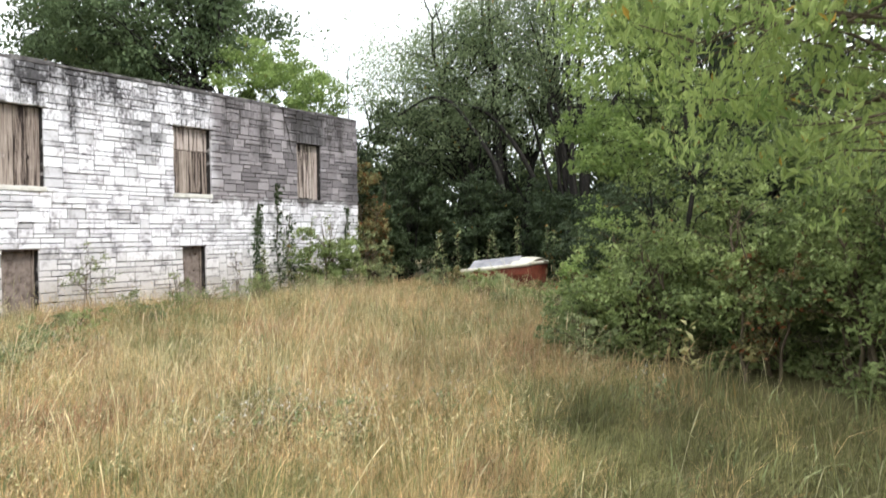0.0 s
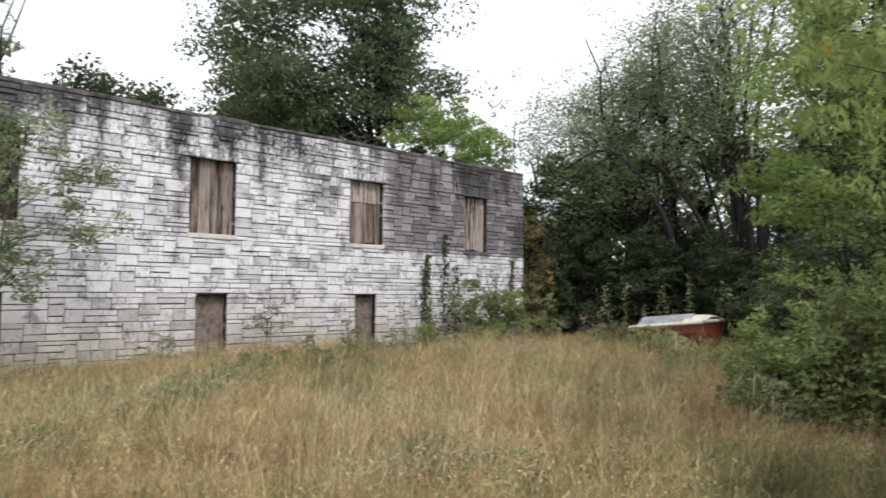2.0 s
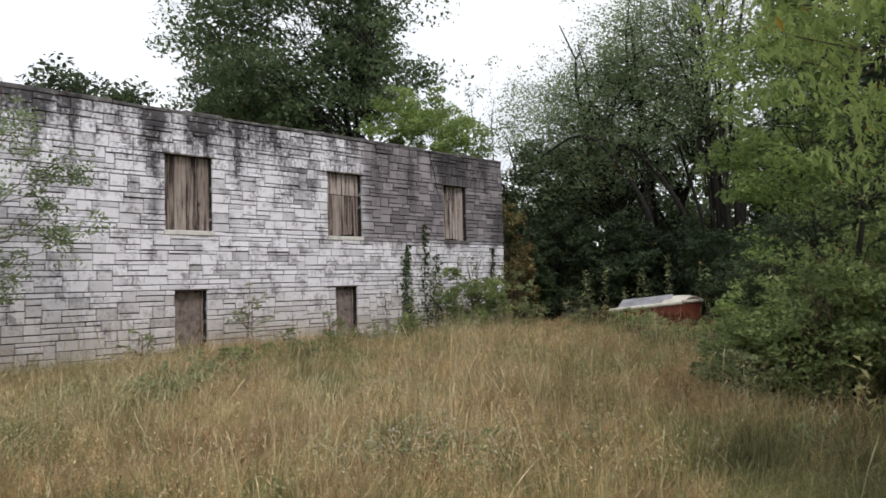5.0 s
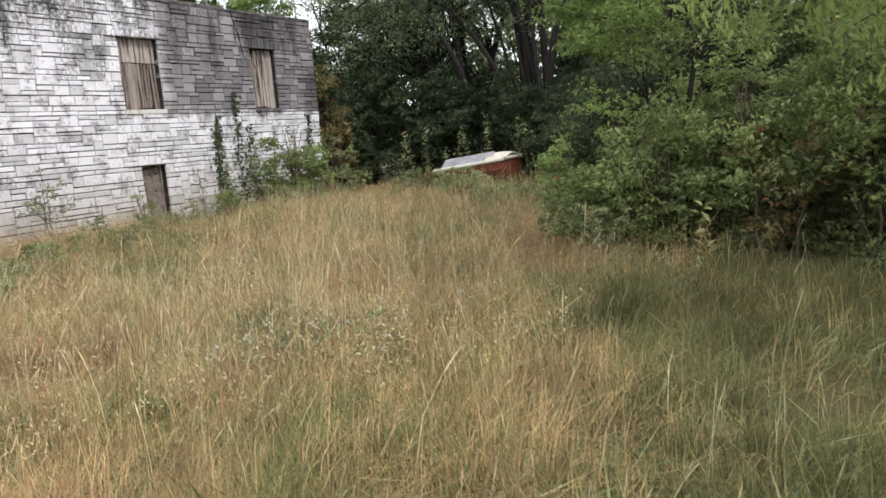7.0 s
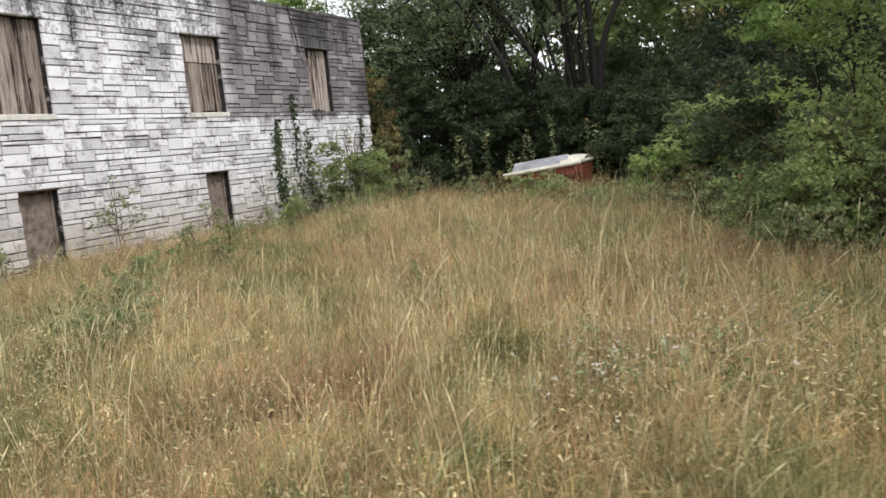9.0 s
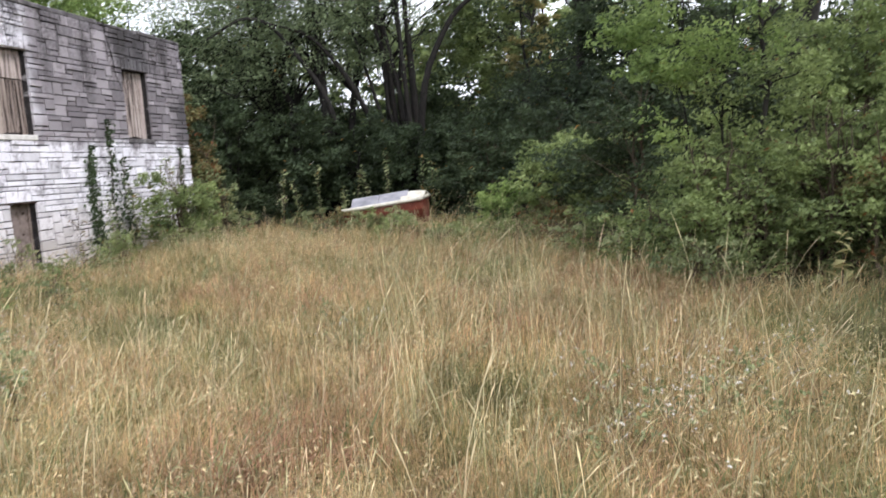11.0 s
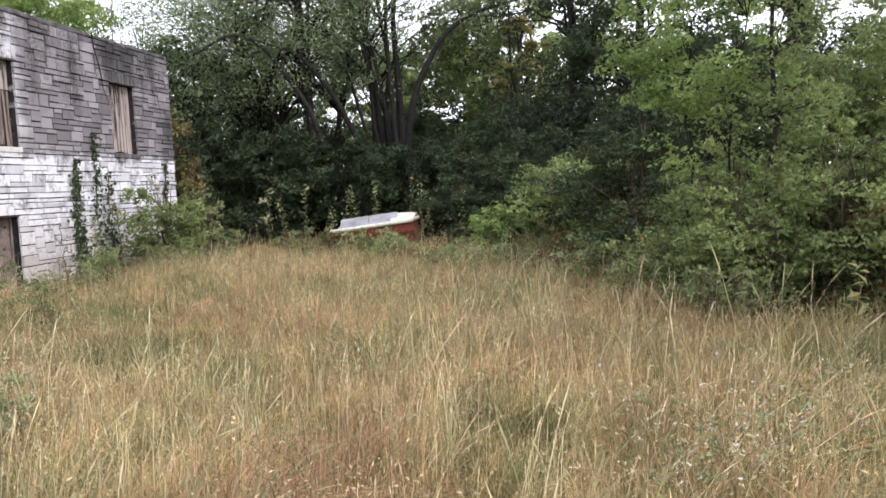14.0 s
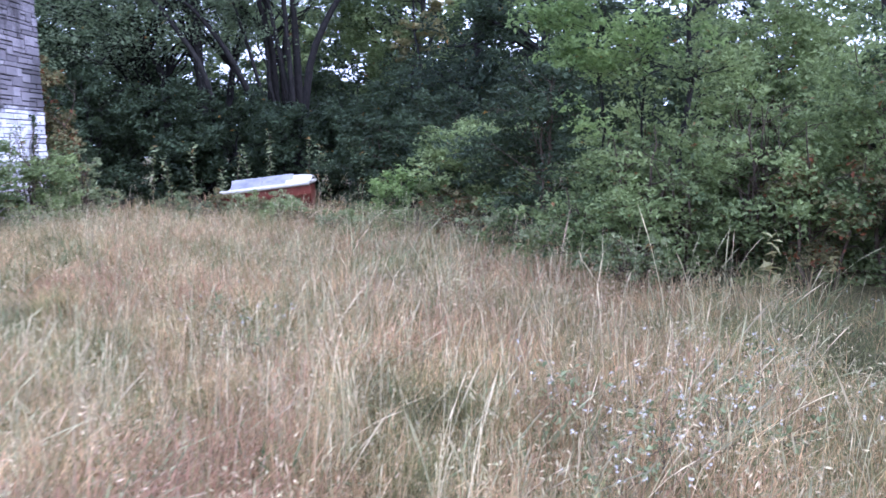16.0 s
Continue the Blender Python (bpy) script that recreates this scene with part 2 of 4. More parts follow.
soot = calc(nt, "MULTIPLY", ramp(nt, calc(nt, "ADD", calc(nt, "ABSOLUTE", calc(nt, "SUBTRACT", sep.outputs["Y"], 15.8)), calc(nt, "MULTIPLY", edge, 0.9)), [(0.35, (1, 1, 1)), (0.75, (0, 0, 0))]), ramp(nt, calc(nt, "SUBTRACT", sep.outputs["Z"], 3.7), [(0.2, (0, 0, 0)), (0.3, (1, 1, 1))]))
bare = mixed(nt, calc(nt, "MULTIPLY", soot, 0.85), bare, (0.03, 0.027, 0.028))
end_soot = calc(nt, "MULTIPLY", band("Y", 17.75, 0.55, 0.35), band("Z", 2.95, 0.6, 0.3))
bare = mixed(nt, calc(nt, "MULTIPLY", end_soot, 0.8), bare, (0.035, 0.03, 0.032))
bare = mixed(nt, calc(nt, "MULTIPLY", algae, 0.75), bare, (0.05, 0.045, 0.045))
col = mixed(nt, field, paint, bare)
# rust-brown splash of soil low down
low = ramp(nt, calc(nt, "ADD", calc(nt, "MULTIPLY", sep.outputs["Z"], 0.6), edge), [(0.35, (1, 1, 1)), (0.95, (0, 0, 0))])
col = mixed(nt, calc(nt, "MULTIPLY", low, 0.5), col, (0.4, 0.33, 0.25))
nt.links.new(col, bsdf.inputs["Base Color"])
bump(nt, bsdf, calc(nt, "ADD", fine, mid), 0.6, 0.02)

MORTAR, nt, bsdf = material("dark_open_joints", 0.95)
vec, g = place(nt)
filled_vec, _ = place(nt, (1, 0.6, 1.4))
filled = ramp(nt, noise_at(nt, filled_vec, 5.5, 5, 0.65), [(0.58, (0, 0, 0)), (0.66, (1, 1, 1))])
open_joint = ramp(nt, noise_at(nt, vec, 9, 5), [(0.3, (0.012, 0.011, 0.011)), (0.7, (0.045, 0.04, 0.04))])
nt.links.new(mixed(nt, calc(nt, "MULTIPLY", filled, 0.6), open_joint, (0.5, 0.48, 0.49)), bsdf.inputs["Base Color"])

COPING, nt, bsdf = material("dark_weathered_coping", 0.9)
vec, g = place(nt)
n = noise_at(nt, vec, 5, 6)
nt.links.new(ramp(nt, n, [(0.3, (0.045, 0.04, 0.042)), (0.6, (0.15, 0.14, 0.14)), (0.75, (0.34, 0.33, 0.32))]), bsdf.inputs["Base Color"])
bump(nt, bsdf, n, 0.6, 0.03)


def wood_material(name, dark, mid_c, light, axis=(6, 6, 0.35)):
    m, nt, bsdf = material(name, 0.85)
    vec, g = place(nt, axis)
    info = nt.nodes.new("ShaderNodeObjectInfo")
    shift = nt.nodes.new("ShaderNodeVectorMath")
    nt.links.new(vec, shift.inputs[0])
    nt.links.new(info.outputs["Random"], shift.inputs[1])
    grain = noise_at(nt, shift.outputs[0], 3.0, 7, 0.7)
    vec2, _ = place(nt)
    spots = noise_at(nt, vec2, 4.0, 3)
    col = ramp(nt, calc(nt, "ADD", grain, calc(nt, "MULTIPLY", calc(nt, "SUBTRACT", info.outputs["Random"], 0.5), 0.14)), [(0.41, dark), (0.49, mid_c), (0.66, light)])
    col = mixed(nt, 0.35, col, ramp(nt, spots, [(0.35, (0.45, 0.42, 0.4)), (0.65, (1, 1, 1))]), "MULTIPLY")
    nt.links.new(col, bsdf.inputs["Base Color"])
    bump(nt, bsdf, grain, 0.6, 0.008)
    return m


BOARD = wood_material("silvered_boards", (0.03, 0.02, 0.018), (0.27, 0.215, 0.185), (0.46, 0.39, 0.345))
PALE_BOARD = wood_material("pale_split_boards", (0.035, 0.024, 0.022), (0.42, 0.345, 0.31), (0.64, 0.56, 0.52))
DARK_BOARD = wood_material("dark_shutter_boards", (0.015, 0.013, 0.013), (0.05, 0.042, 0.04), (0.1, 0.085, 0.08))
PLY = wood_material("brown_plywood", (0.15, 0.115, 0.1), (0.25, 0.2, 0.18), (0.33, 0.27, 0.24), (3, 3, 3))


def plain_material(name, a, b, rough=0.6, scale=8, metal=0.0):
    m, nt, bsdf = material(name, rough)
    vec, g = place(nt)
    n = noise_at(nt, vec, scale, 6, 0.65)
    nt.links.new(ramp(nt, n, [(0.35, a), (0.65, b)]), bsdf.inputs["Base Color"])
    bsdf.inputs["Metallic"].default_value = metal
    bump(nt, bsdf, n, 0.2, 0.005)
    return m


SILL = plain_material("chalky_sill_paint", (0.55, 0.52, 0.48), (0.8, 0.78, 0.74), 0.8)
RUST = plain_material("rusted_iron", (0.03, 0.022, 0.02), (0.1, 0.06, 0.045), 0.9, 20)
HULL_RED = plain_material("faded_red_hull", (0.12, 0.03, 0.02), (0.24, 0.065, 0.04), 0.55, 5)
DECK = plain_material("stained_cream_deck", (0.55, 0.5, 0.4), (0.82, 0.79, 0.7), 0.5, 6)
COVER = plain_material("grey_cover_panel", (0.2, 0.2, 0.22), (0.4, 0.39, 0.43), 0.3, 3)
ROOFING = plain_material("tar_roofing", (0.04, 0.04, 0.04), (0.1, 0.095, 0.09), 0.9, 3)

# ---- mesh helpers ----


def part(name, bm, mat, parent=None, label=""):
    me = bpy.data.meshes.new(name)
    bm.to_mesh(me)
    bm.free()
    me.materials.append(mat)
    ob = new(name, me)
    ob.parent = parent
    if label:
        ob["label"] = label
    return ob


def mesh_object(name, verts, faces, mat, parent=None, smooth=False):
    """One mesh out of arrays: verts (n, 3), faces (m, 3 or 4)."""
    me = bpy.data.meshes.new(name)
    verts, faces = np.asarray(verts, np.float32), np.asarray(faces, np.int32)
    m, k = faces.shape
    me.vertices.add(len(verts))
    me.vertices.foreach_set("co", verts.ravel())
    me.loops.add(m * k)
    me.loops.foreach_set("vertex_index", faces.ravel())
    me.polygons.add(m)
    me.polygons.foreach_set("loop_start", np.arange(0, m * k, k, dtype=np.int32))
    me.polygons.foreach_set("loop_total", np.full(m, k, np.int32))
    me.polygons.foreach_set("use_smooth", np.full(m, smooth))
    me.update(calc_edges=True)
    me.materials.append(mat)
    ob = new(name, me)
    ob.parent = parent
    return ob


def box(bm, lo, hi, bevel=0.0, jitter=0.0):
    r = bmesh.ops.create_cube(bm, size=1)
    for v in r["verts"]:
        for k in range(3):
            v.co[k] = lo[k] + (v.co[k] + 0.5) * (hi[k] - lo[k]) + random.uniform(-jitter, jitter)
    if bevel:
        edges = list({e for v in r["verts"] for e in v.link_edges})
        bmesh.ops.bevel(bm, geom=edges, offset=bevel, segments=1, affect="EDGES")
    return bm


def smooth01(a, b, v):
    u = np.clip((np.asarray(v, float) - a) / (b - a), 0, 1)
    return u * u * (3 - 2 * u)


def ground_z(x, y):
    x, y = np.asarray(x, float), np.asarray(y, float)
    d = np.hypot(np.maximum(np.abs(x + 2.4) - 2.4, 0), y - 1.0)
    z = 0.22 * smooth01(3, 13, d)
    z = z + 0.05 * np.sin(x * 0.7 + 1.0) * np.sin(y * 0.6) * smooth01(1.5, 6, d) * (1 - smooth01(16, 22, d))
    return z + 0.9 * smooth01(30, 120, d)


def tubes(lines, sides=6):
    """Tapered tubes round polylines [(points, radii)]."""
    V, F, base = [], [], 0
    ang = np.arange(sides) * 2 * np.pi / sides
    for pts, rad in lines:
        pts, rad = np.asarray(pts, float), np.asarray(rad, float)
        t = np.gradient(pts, axis=0)
        t /= np.linalg.norm(t, axis=1)[:, None] + 1e-9
        up = np.array([0, 0, 1.0]) if abs(t[0, 2]) < 0.9 else np.array([1.0, 0, 0])
        a = np.cross(t, up)
        a /= np.linalg.norm(a, axis=1)[:, None] + 1e-9
        b = np.cross(t, a)
        ring = pts[:, None] + rad[:, None, None] * (np.cos(ang)[None, :, None] * a[:, None] + np.sin(ang)[None, :, None] * b[:, None])
        V.append(ring.reshape(-1, 3))
        i = np.arange(len(pts) - 1)[:, None] * sides
        j = np.arange(sides)[None, :]
        k = (j + 1) % sides
        F.append(np.stack([i + j, i + k, i + sides + k, i + sides + j], -1).reshape(-1, 4) + base)
        base += len(pts) * sides
    return np.concatenate(V), np.concatenate(F)


def leaf_quads(rng, centres, size, slim=0.45, droop=0.3, flat=0.4, out=None):
    """Folded leaf blades, two triangles each, at the centres."""
    n = len(centres)
    az = rng.uniform(0, 2 * np.pi, n)
    el = rng.normal(-droop, 0.45, n)
    d = np.stack([np.cos(az) * np.cos(el), np.sin(az) * np.cos(el), np.sin(el)], -1)
    up = rng.normal(0, flat, (n, 3)) + np.array([0, 0, 1.0])
    if out is not None:
        up = up + out
    s = np.cross(d, up)
    s /= np.linalg.norm(s, axis=1)[:, None] + 1e-9
    nrm = np.cross(s, d)
    L = (size * rng.uniform(0.6, 1.35, n))[:, None]
    w = L * slim * rng.uniform(0.8, 1.2, n)[:, None]
    c = np.asarray(centres)
    V = np.stack([c - d * L * 0.5, c + s * w * 0.5 + nrm * w * 0.18, c + d * L * 0.5 - nrm * L * 0.1, c - s * w * 0.5 + nrm * w * 0.18], 1).reshape(-1, 3)
    i = np.arange(n)[:, None] * 4
    F = np.concatenate([i + np.array([0, 1, 2]), i + np.array([0, 2, 3])], 0)
    return V, F


def curve_to(rng, a, b, sag=0.15, n=7, wander=0.04):
    """A limb from a that rises and bends over to b."""
    a, b = np.asarray(a, float), np.asarray(b, float)
    L = np.linalg.norm(b - a)
    u = np.linspace(0, 1, n)[:, None]
    p = a + (b - a) * u
    p[:, 2] += L * sag * np.sin(np.pi * u[:, 0] ** 0.8)
    p[1:-1] += rng.normal(0, wander * L, (n - 2, 3))
    return p


def plant(name, label, category, base, top, centre, radii, clumps, leaves, size, leaf, seed, trunk=0.12, stems=1, bark=BARK, shell=0.45,
          slim=0.5, droop=0.3, spread=0.17, sag=0.12, lean=(0, 0), group="", low=0.2, arches=()):
    """A tree or shrub: stems, limbs that reach out to clumps of leaves inside an ellipsoid, and the crown of single leaves."""
    rng = np.random.default_rng(seed)
    bz = float(ground_z(base[0], base[1]))
    root = tagged(new(name), label, category, group)
    root.location = (base[0], base[1], bz)
    stem_lines = []
    for k in range(stems):
        off = np.array([*(rng.normal(0, 0.12 * (stems > 1) + 0.001, 2) * (1 + trunk * 6)), -0.1])
        tip = np.array([lean[0], lean[1], top - bz]) + np.array([*(rng.normal(0, 0.22 if stems > 1 else 0.03, 2) * (top - bz)), 0]) * (0.6 if stems > 1 else 1)
        tip[2] *= rng.uniform(0.75, 1.0) if stems > 1 else 1.0
        pts = curve_to(rng, off, tip, 0.0, 10, 0.012)
        r = trunk * rng.uniform(0.6, 1.0) if stems > 1 else trunk
        stem_lines.append((pts, r * (1 - 0.85 * np.linspace(0, 1, 10) ** 0.9)))
    lines = list(stem_lines)
    v = rng.normal(0, 1, (clumps, 3))
    v /= np.linalg.norm(v, axis=1)[:, None]
    rad = rng.uniform(shell, 1.0, clumps) ** 0.7
    rel = np.array(centre) - np.array([base[0], base[1], bz])
    targets = rel + v * rad[:, None] * np.array(radii) * rng.uniform(0.85, 1.12, (clumps, 1))
    targets[:, 2] = np.maximum(targets[:, 2], low)
    cloud, facing = [], []
    size_r = spread * float(np.mean(radii))
    pads = 4
    per = max(1, leaves // (clumps * pads))
    for tg in targets:
        pts, rr = stem_lines[rng.integers(len(stem_lines))]
        want = max(0.15, tg[2] - 0.55 * np.hypot(tg[0] - pts[5][0], tg[1] - pts[5][1]))
        k = int(np.argmin(np.abs(pts[:-1, 2] - want)))
        limb = curve_to(rng, pts[k], tg, sag)
        lines.append((limb, max(min(0.006, trunk * 0.4), rr[k] * 0.45) * (1 - 0.85 * np.linspace(0, 1, 7)) + min(0.002, trunk * 0.2)))
        for s in range(pads):
            sub = tg + rng.normal(0, size_r * 0.75, 3) * np.array([1, 1, 0.8])
            sub[2] = max(sub[2], low * 0.6)
            if s < 3:
                twig = curve_to(rng, limb[4 + s % 2], sub, 0.08, 4)
                lines.append((twig, np.array([0.3, 0.22, 0.15, 0.08]) * max(min(0.012, trunk), rr[k] * 0.3)))
            v = rng.normal(0, 1, (per, 3))
            v /= np.linalg.norm(v, axis=1)[:, None]
            q = rng.uniform(0.25, 1.0, (per, 1)) ** 0.5
            pad = size_r * rng.uniform(0.55, 1.15)
            cloud.append(sub + v * q * pad * np.array([1.15, 1.15, 0.62]) + np.array([0, 0, -0.35 * pad]) * (np.hypot(v[:, :1], v[:, 1:2]) * q) ** 2)
            facing.append(v * 0.9)
    cloud, facing = np.concatenate(cloud), np.concatenate(facing)
    cloud[:, 2] = np.maximum(cloud[:, 2], 0.04)
    thin = lines[stems:]
    lines = lines[:stems]
    for pts, r in arches:
        pts = np.array(pts) - np.array([base[0], base[1], bz])
        u = np.linspace(0, len(pts) - 1, 3 * len(pts))
        fine_pts = np.stack([np.interp(u, np.arange(len(pts)), pts[:, c]) for c in range(3)], -1)
        fine_pts[1:-1] = (fine_pts[:-2] + 2 * fine_pts[1:-1] + fine_pts[2:]) / 4
        lines.append((fine_pts, r * (1 - 0.75 * np.linspace(0, 1, len(u)))))
    V, F = tubes(lines, 8)
    V2, F2 = tubes(thin, 3)
    mesh_object("trunk", np.concatenate([V, V2]), np.concatenate([F, F2 + len(V)]), bark, root, True)
    V, F = leaf_quads(rng, cloud, size, slim, droop, 0.4, facing)
    mesh_object("crown", V, F, leaf, root)
    return root


# ---- ground ----
ang = np.linspace(0, 2 * np.pi, 97)[:-1]
rings = np.concatenate([[0.3], np.arange(1, 24, 0.6), np.geomspace(24, 900, 22)])
gx = -4 + rings[:, None] * np.cos(ang)
gy = 7 + rings[:, None] * np.sin(ang)
gz = ground_z(gx, gy)
V = np.stack([gx, gy, gz], -1).reshape(-1, 3)
i, j = np.arange(len(rings) - 1)[:, None] * 96, np.arange(96)[None, :]
k = (j + 1) % 96
F = np.stack([i + j, i + 96 + j, i + 96 + k, i + k], -1).reshape(-1, 4)
V = np.concatenate([V, [[-4, 7, float(ground_z(-4, 7))]]])
ground = mesh_object("ground", V, F, SOIL, None, True)
bm = bmesh.new()
bm.from_mesh(ground.data)
bm.verts.ensure_lookup_table()
bm.faces.new([bm.verts[q] for q in range(96)])
bm.to_mesh(ground.data)
bm.free()
tagged(ground, "straw-coloured overgrown field of soil and thatch", "ground", kind="structure")

# ---- the stone building ----
FACE, BACK_X, Y0, Y1, TOP = -13.17, -20.0, 0.6, 17.75, 4.72
WINDOWS = [(4.03, 4.99, 2.56, 3.97), (7.87, 8.83, 2.56, 3.97), (11.64, 12.61, 2.56, 3.97), (15.36, 16.23, 2.56, 3.95)]
DOORS = [(4.14, 4.81, -0.1, 1.46), (8.04, 8.69, -0.1, 1.46), (11.82, 12.42, -0.1, 1.46)]
OPEN = WINDOWS + DOORS

building = tagged(new("building"), "abandoned two-storey whitewashed stone building, boarded up, among grass", "building")
ys = sorted({Y0, Y1, *[o[0] for o in OPEN], *[o[1] for o in OPEN]})
zs = sorted({-0.3, TOP, *[o[2] for o in OPEN], *[o[3] for o in OPEN]})
THICK = 0.42


def solid(a, b):
    if a < 0 or b < 0 or a >= len(ys) - 1 or b >= len(zs) - 1:
        return False
    my, mz = (ys[a] + ys[a + 1]) / 2, (zs[b] + zs[b + 1]) / 2
    return not any(o[0] < my < o[1] and o[2] < mz < o[3] for o in OPEN)


bm = bmesh.new()
for a in range(len(ys) - 1):
    for b in range(len(zs) - 1):
        if not solid(a, b):
            continue
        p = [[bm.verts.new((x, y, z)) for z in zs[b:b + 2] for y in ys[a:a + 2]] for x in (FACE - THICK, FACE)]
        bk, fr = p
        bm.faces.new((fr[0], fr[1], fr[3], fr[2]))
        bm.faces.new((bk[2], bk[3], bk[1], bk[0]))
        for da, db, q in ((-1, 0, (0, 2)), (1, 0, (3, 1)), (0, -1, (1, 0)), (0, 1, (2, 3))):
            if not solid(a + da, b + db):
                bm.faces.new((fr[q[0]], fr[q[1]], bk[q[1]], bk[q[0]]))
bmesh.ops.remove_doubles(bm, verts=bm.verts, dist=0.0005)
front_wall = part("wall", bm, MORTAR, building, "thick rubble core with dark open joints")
for lo, hi in (((BACK_X, Y1 - THICK, -0.3), (FACE - THICK, Y1 - 0.003, TOP)), ((BACK_X, Y0 + 0.003, -0.3), (FACE - THICK, Y0 + THICK, TOP)),
               ((BACK_X, Y0 + THICK, -0.3), (BACK_X + THICK, Y1 - THICK, TOP))):
    part("wall", box(bmesh.new(), lo, hi), STONE, building)
part("roof", box(bmesh.new(), (BACK_X + THICK, Y0 + THICK, TOP - 0.4), (FACE - THICK, Y1 - THICK, TOP - 0.22)), ROOFING, building, "flat tarred roof behind the parapet")

# coping: uneven dark slabs
y = Y0 - 0.03
while y < Y1 + 0.02:
    L = min(random.uniform(0.5, 1.1), Y1 + 0.04 - y)
    part("coping_stone", box(bmesh.new(), (FACE - THICK - 0.03, y, TOP), (FACE + random.uniform(0.02, 0.06), y + L - 0.012, TOP + random.uniform(0.05, 0.085)), 0.012, 0.006), COPING, building)
    y += L

# boarded windows
for n, (a, b, c, d) in enumerate(WINDOWS):
    win = new("window")
    win.parent = building
    win["label"] = ("window closed with dark shutter boards", "window closed with wide weathered boards", "window closed with short boards over long ones", "window closed with pale split boards")[n]
    depth = FACE - 0.1
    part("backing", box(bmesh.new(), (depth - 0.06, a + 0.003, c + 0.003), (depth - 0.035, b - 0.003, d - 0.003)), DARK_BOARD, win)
    part("sill", box(bmesh.new(), (FACE - 0.12, a - 0.03, c - 0.075), (FACE + 0.06, b + 0.03, c + 0.012), 0.008, 0.003), SILL if n < 3 else COPING, win, "chalky stone sill")
    mat = (DARK_BOARD, BOARD, PALE_BOARD, PALE_BOARD)[n]
    count = (5, 4, 5, 5)[n]
    edges = np.sort(np.linspace(a, b, count + 1) + np.r_[0, np.random.uniform(-0.03, 0.03, count - 1), 0])
    z_cut = c + (d - c) * 0.66 if n == 2 else d
    for q in range(count):
        gap = random.uniform(0.004, 0.012) if n != 3 else random.uniform(0.008, 0.022)
        low_z = c + 0.014 + (random.uniform(0, 0.05) if n > 1 else 0)
        part("board", box(bmesh.new(), (depth - 0.032, edges[q] + gap, low_z), (depth + random.uniform(0, 0.012), edges[q + 1] - gap, z_cut - 0.004 - random.uniform(0, 0.01)), 0.003, 0.003),
             BOARD if n == 2 else mat, win)
    if n == 2:
        for q0, q1 in ((a + 0.01, (a + b) / 2 - 0.012), ((a + b) / 2 + 0.012, b - 0.01)):
            part("board", box(bmesh.new(), (depth - 0.03, q0, z_cut + 0.004), (depth + 0.016, q1, d - 0.006), 0.003, 0.003), PALE_BOARD, win)
    if n == 0:
        part("rail", box(bmesh.new(), (depth + 0.013, a + 0.02, 3.17), (depth + 0.03, b - 0.02, 3.24), 0.003), DARK_BOARD, win)
    if n == 1:
        for yy in (a + 0.3, b - 0.22):
            bm = bmesh.new()
            bmesh.ops.create_uvsphere(bm, u_segments=8, v_segments=5, radius=0.03)
            bmesh.ops.scale(bm, vec=(0.35, 1, 1.3), verts=bm.verts)
            bmesh.ops.translate(bm, vec=(depth + 0.014, yy, 3.08), verts=bm.verts)
            part("knob", bm, PALE_BOARD, win)

for n, (a, b, c, d) in enumerate(DOORS):
    door = new("door")
    door.parent = building
    door["label"] = "low doorway closed with brown plywood"
    part("panel", box(bmesh.new(), (FACE - 0.16, a + 0.004, 0.05), (FACE - 0.13, b - 0.004, d - 0.02), 0.004), PLY, door)
    for yy in (a + 0.004, b - 0.054):
        part("jamb", box(bmesh.new(), (FACE - 0.2, yy, 0.05), (FACE - 0.1, yy + 0.05, d - 0.005), 0.004), BOARD, door)
    part("lintel", box(bmesh.new(), (FACE - 0.2, a - (0.3 if n == 2 else 0.0), d - 0.006), (FACE + 0.032, b + 0.03, d + 0.014), 0.003), RUST, door, "thin rusted iron lintel")
    if n == 2:
        for yy, zz in ((a + 0.1, 1.3), (a + 0.14, 1.12), (b - 0.14, 1.3), (b - 0.2, 0.95)):
            bm = bmesh.new()
            bmesh.ops.create_cone(bm, cap_ends=True, segments=8, radius1=0.022, radius2=0.016, depth=0.02, matrix=pose(FACE - 0.125, yy, zz, 0, 90, 0))
            part("bolt", bm, RUST, door)


# ---- the boat ----
boat = tagged(new("boat"), "abandoned small red boat with cream deck, sunk in weeds", "boat")
boat.matrix_world = Matrix.Translation((-8.4, 17.19, 0.27)) @ Matrix.Rotation(radians(6.0), 4, "Z") @ Matrix.Rotation(radians(-5.5), 4, "Y") @ Matrix.Diagonal((0.68, 0.76, 0.9, 1))
ST = 15


def hull_half(u):
    return 0.82 * (1 - 0.22 * max(0.0, (0.4 - u) / 0.4) ** 2)


bm = bmesh.new()
loops = []
for s in range(ST):
    u = s / (ST - 1)
    w, x = hull_half(u), -1.25 + 2.5 * u
    keel = 0.02 + 0.28 * max(0, (0.4 - u) / 0.4) ** 2
    ring = [(x + 0.06 * u, -w, 0.62), (x + 0.05 * u, -w * 0.97, 0.42), (x, -w * 0.82, 0.2 + keel * 0.5), (x, -w * 0.45, 0.07 + keel), (x, 0, keel),
            (x, w * 0.45, 0.07 + keel), (x, w * 0.82, 0.2 + keel * 0.5), (x + 0.05 * u, w * 0.97, 0.42), (x + 0.06 * u, w, 0.62)]
    loops.append([bm.verts.new(p) for p in ring])
for s in range(ST - 1):
    for q in range(8):
        bm.faces.new((loops[s][q], loops[s + 1][q], loops[s + 1][q + 1], loops[s][q + 1]))
bm.faces.new(loops[0])
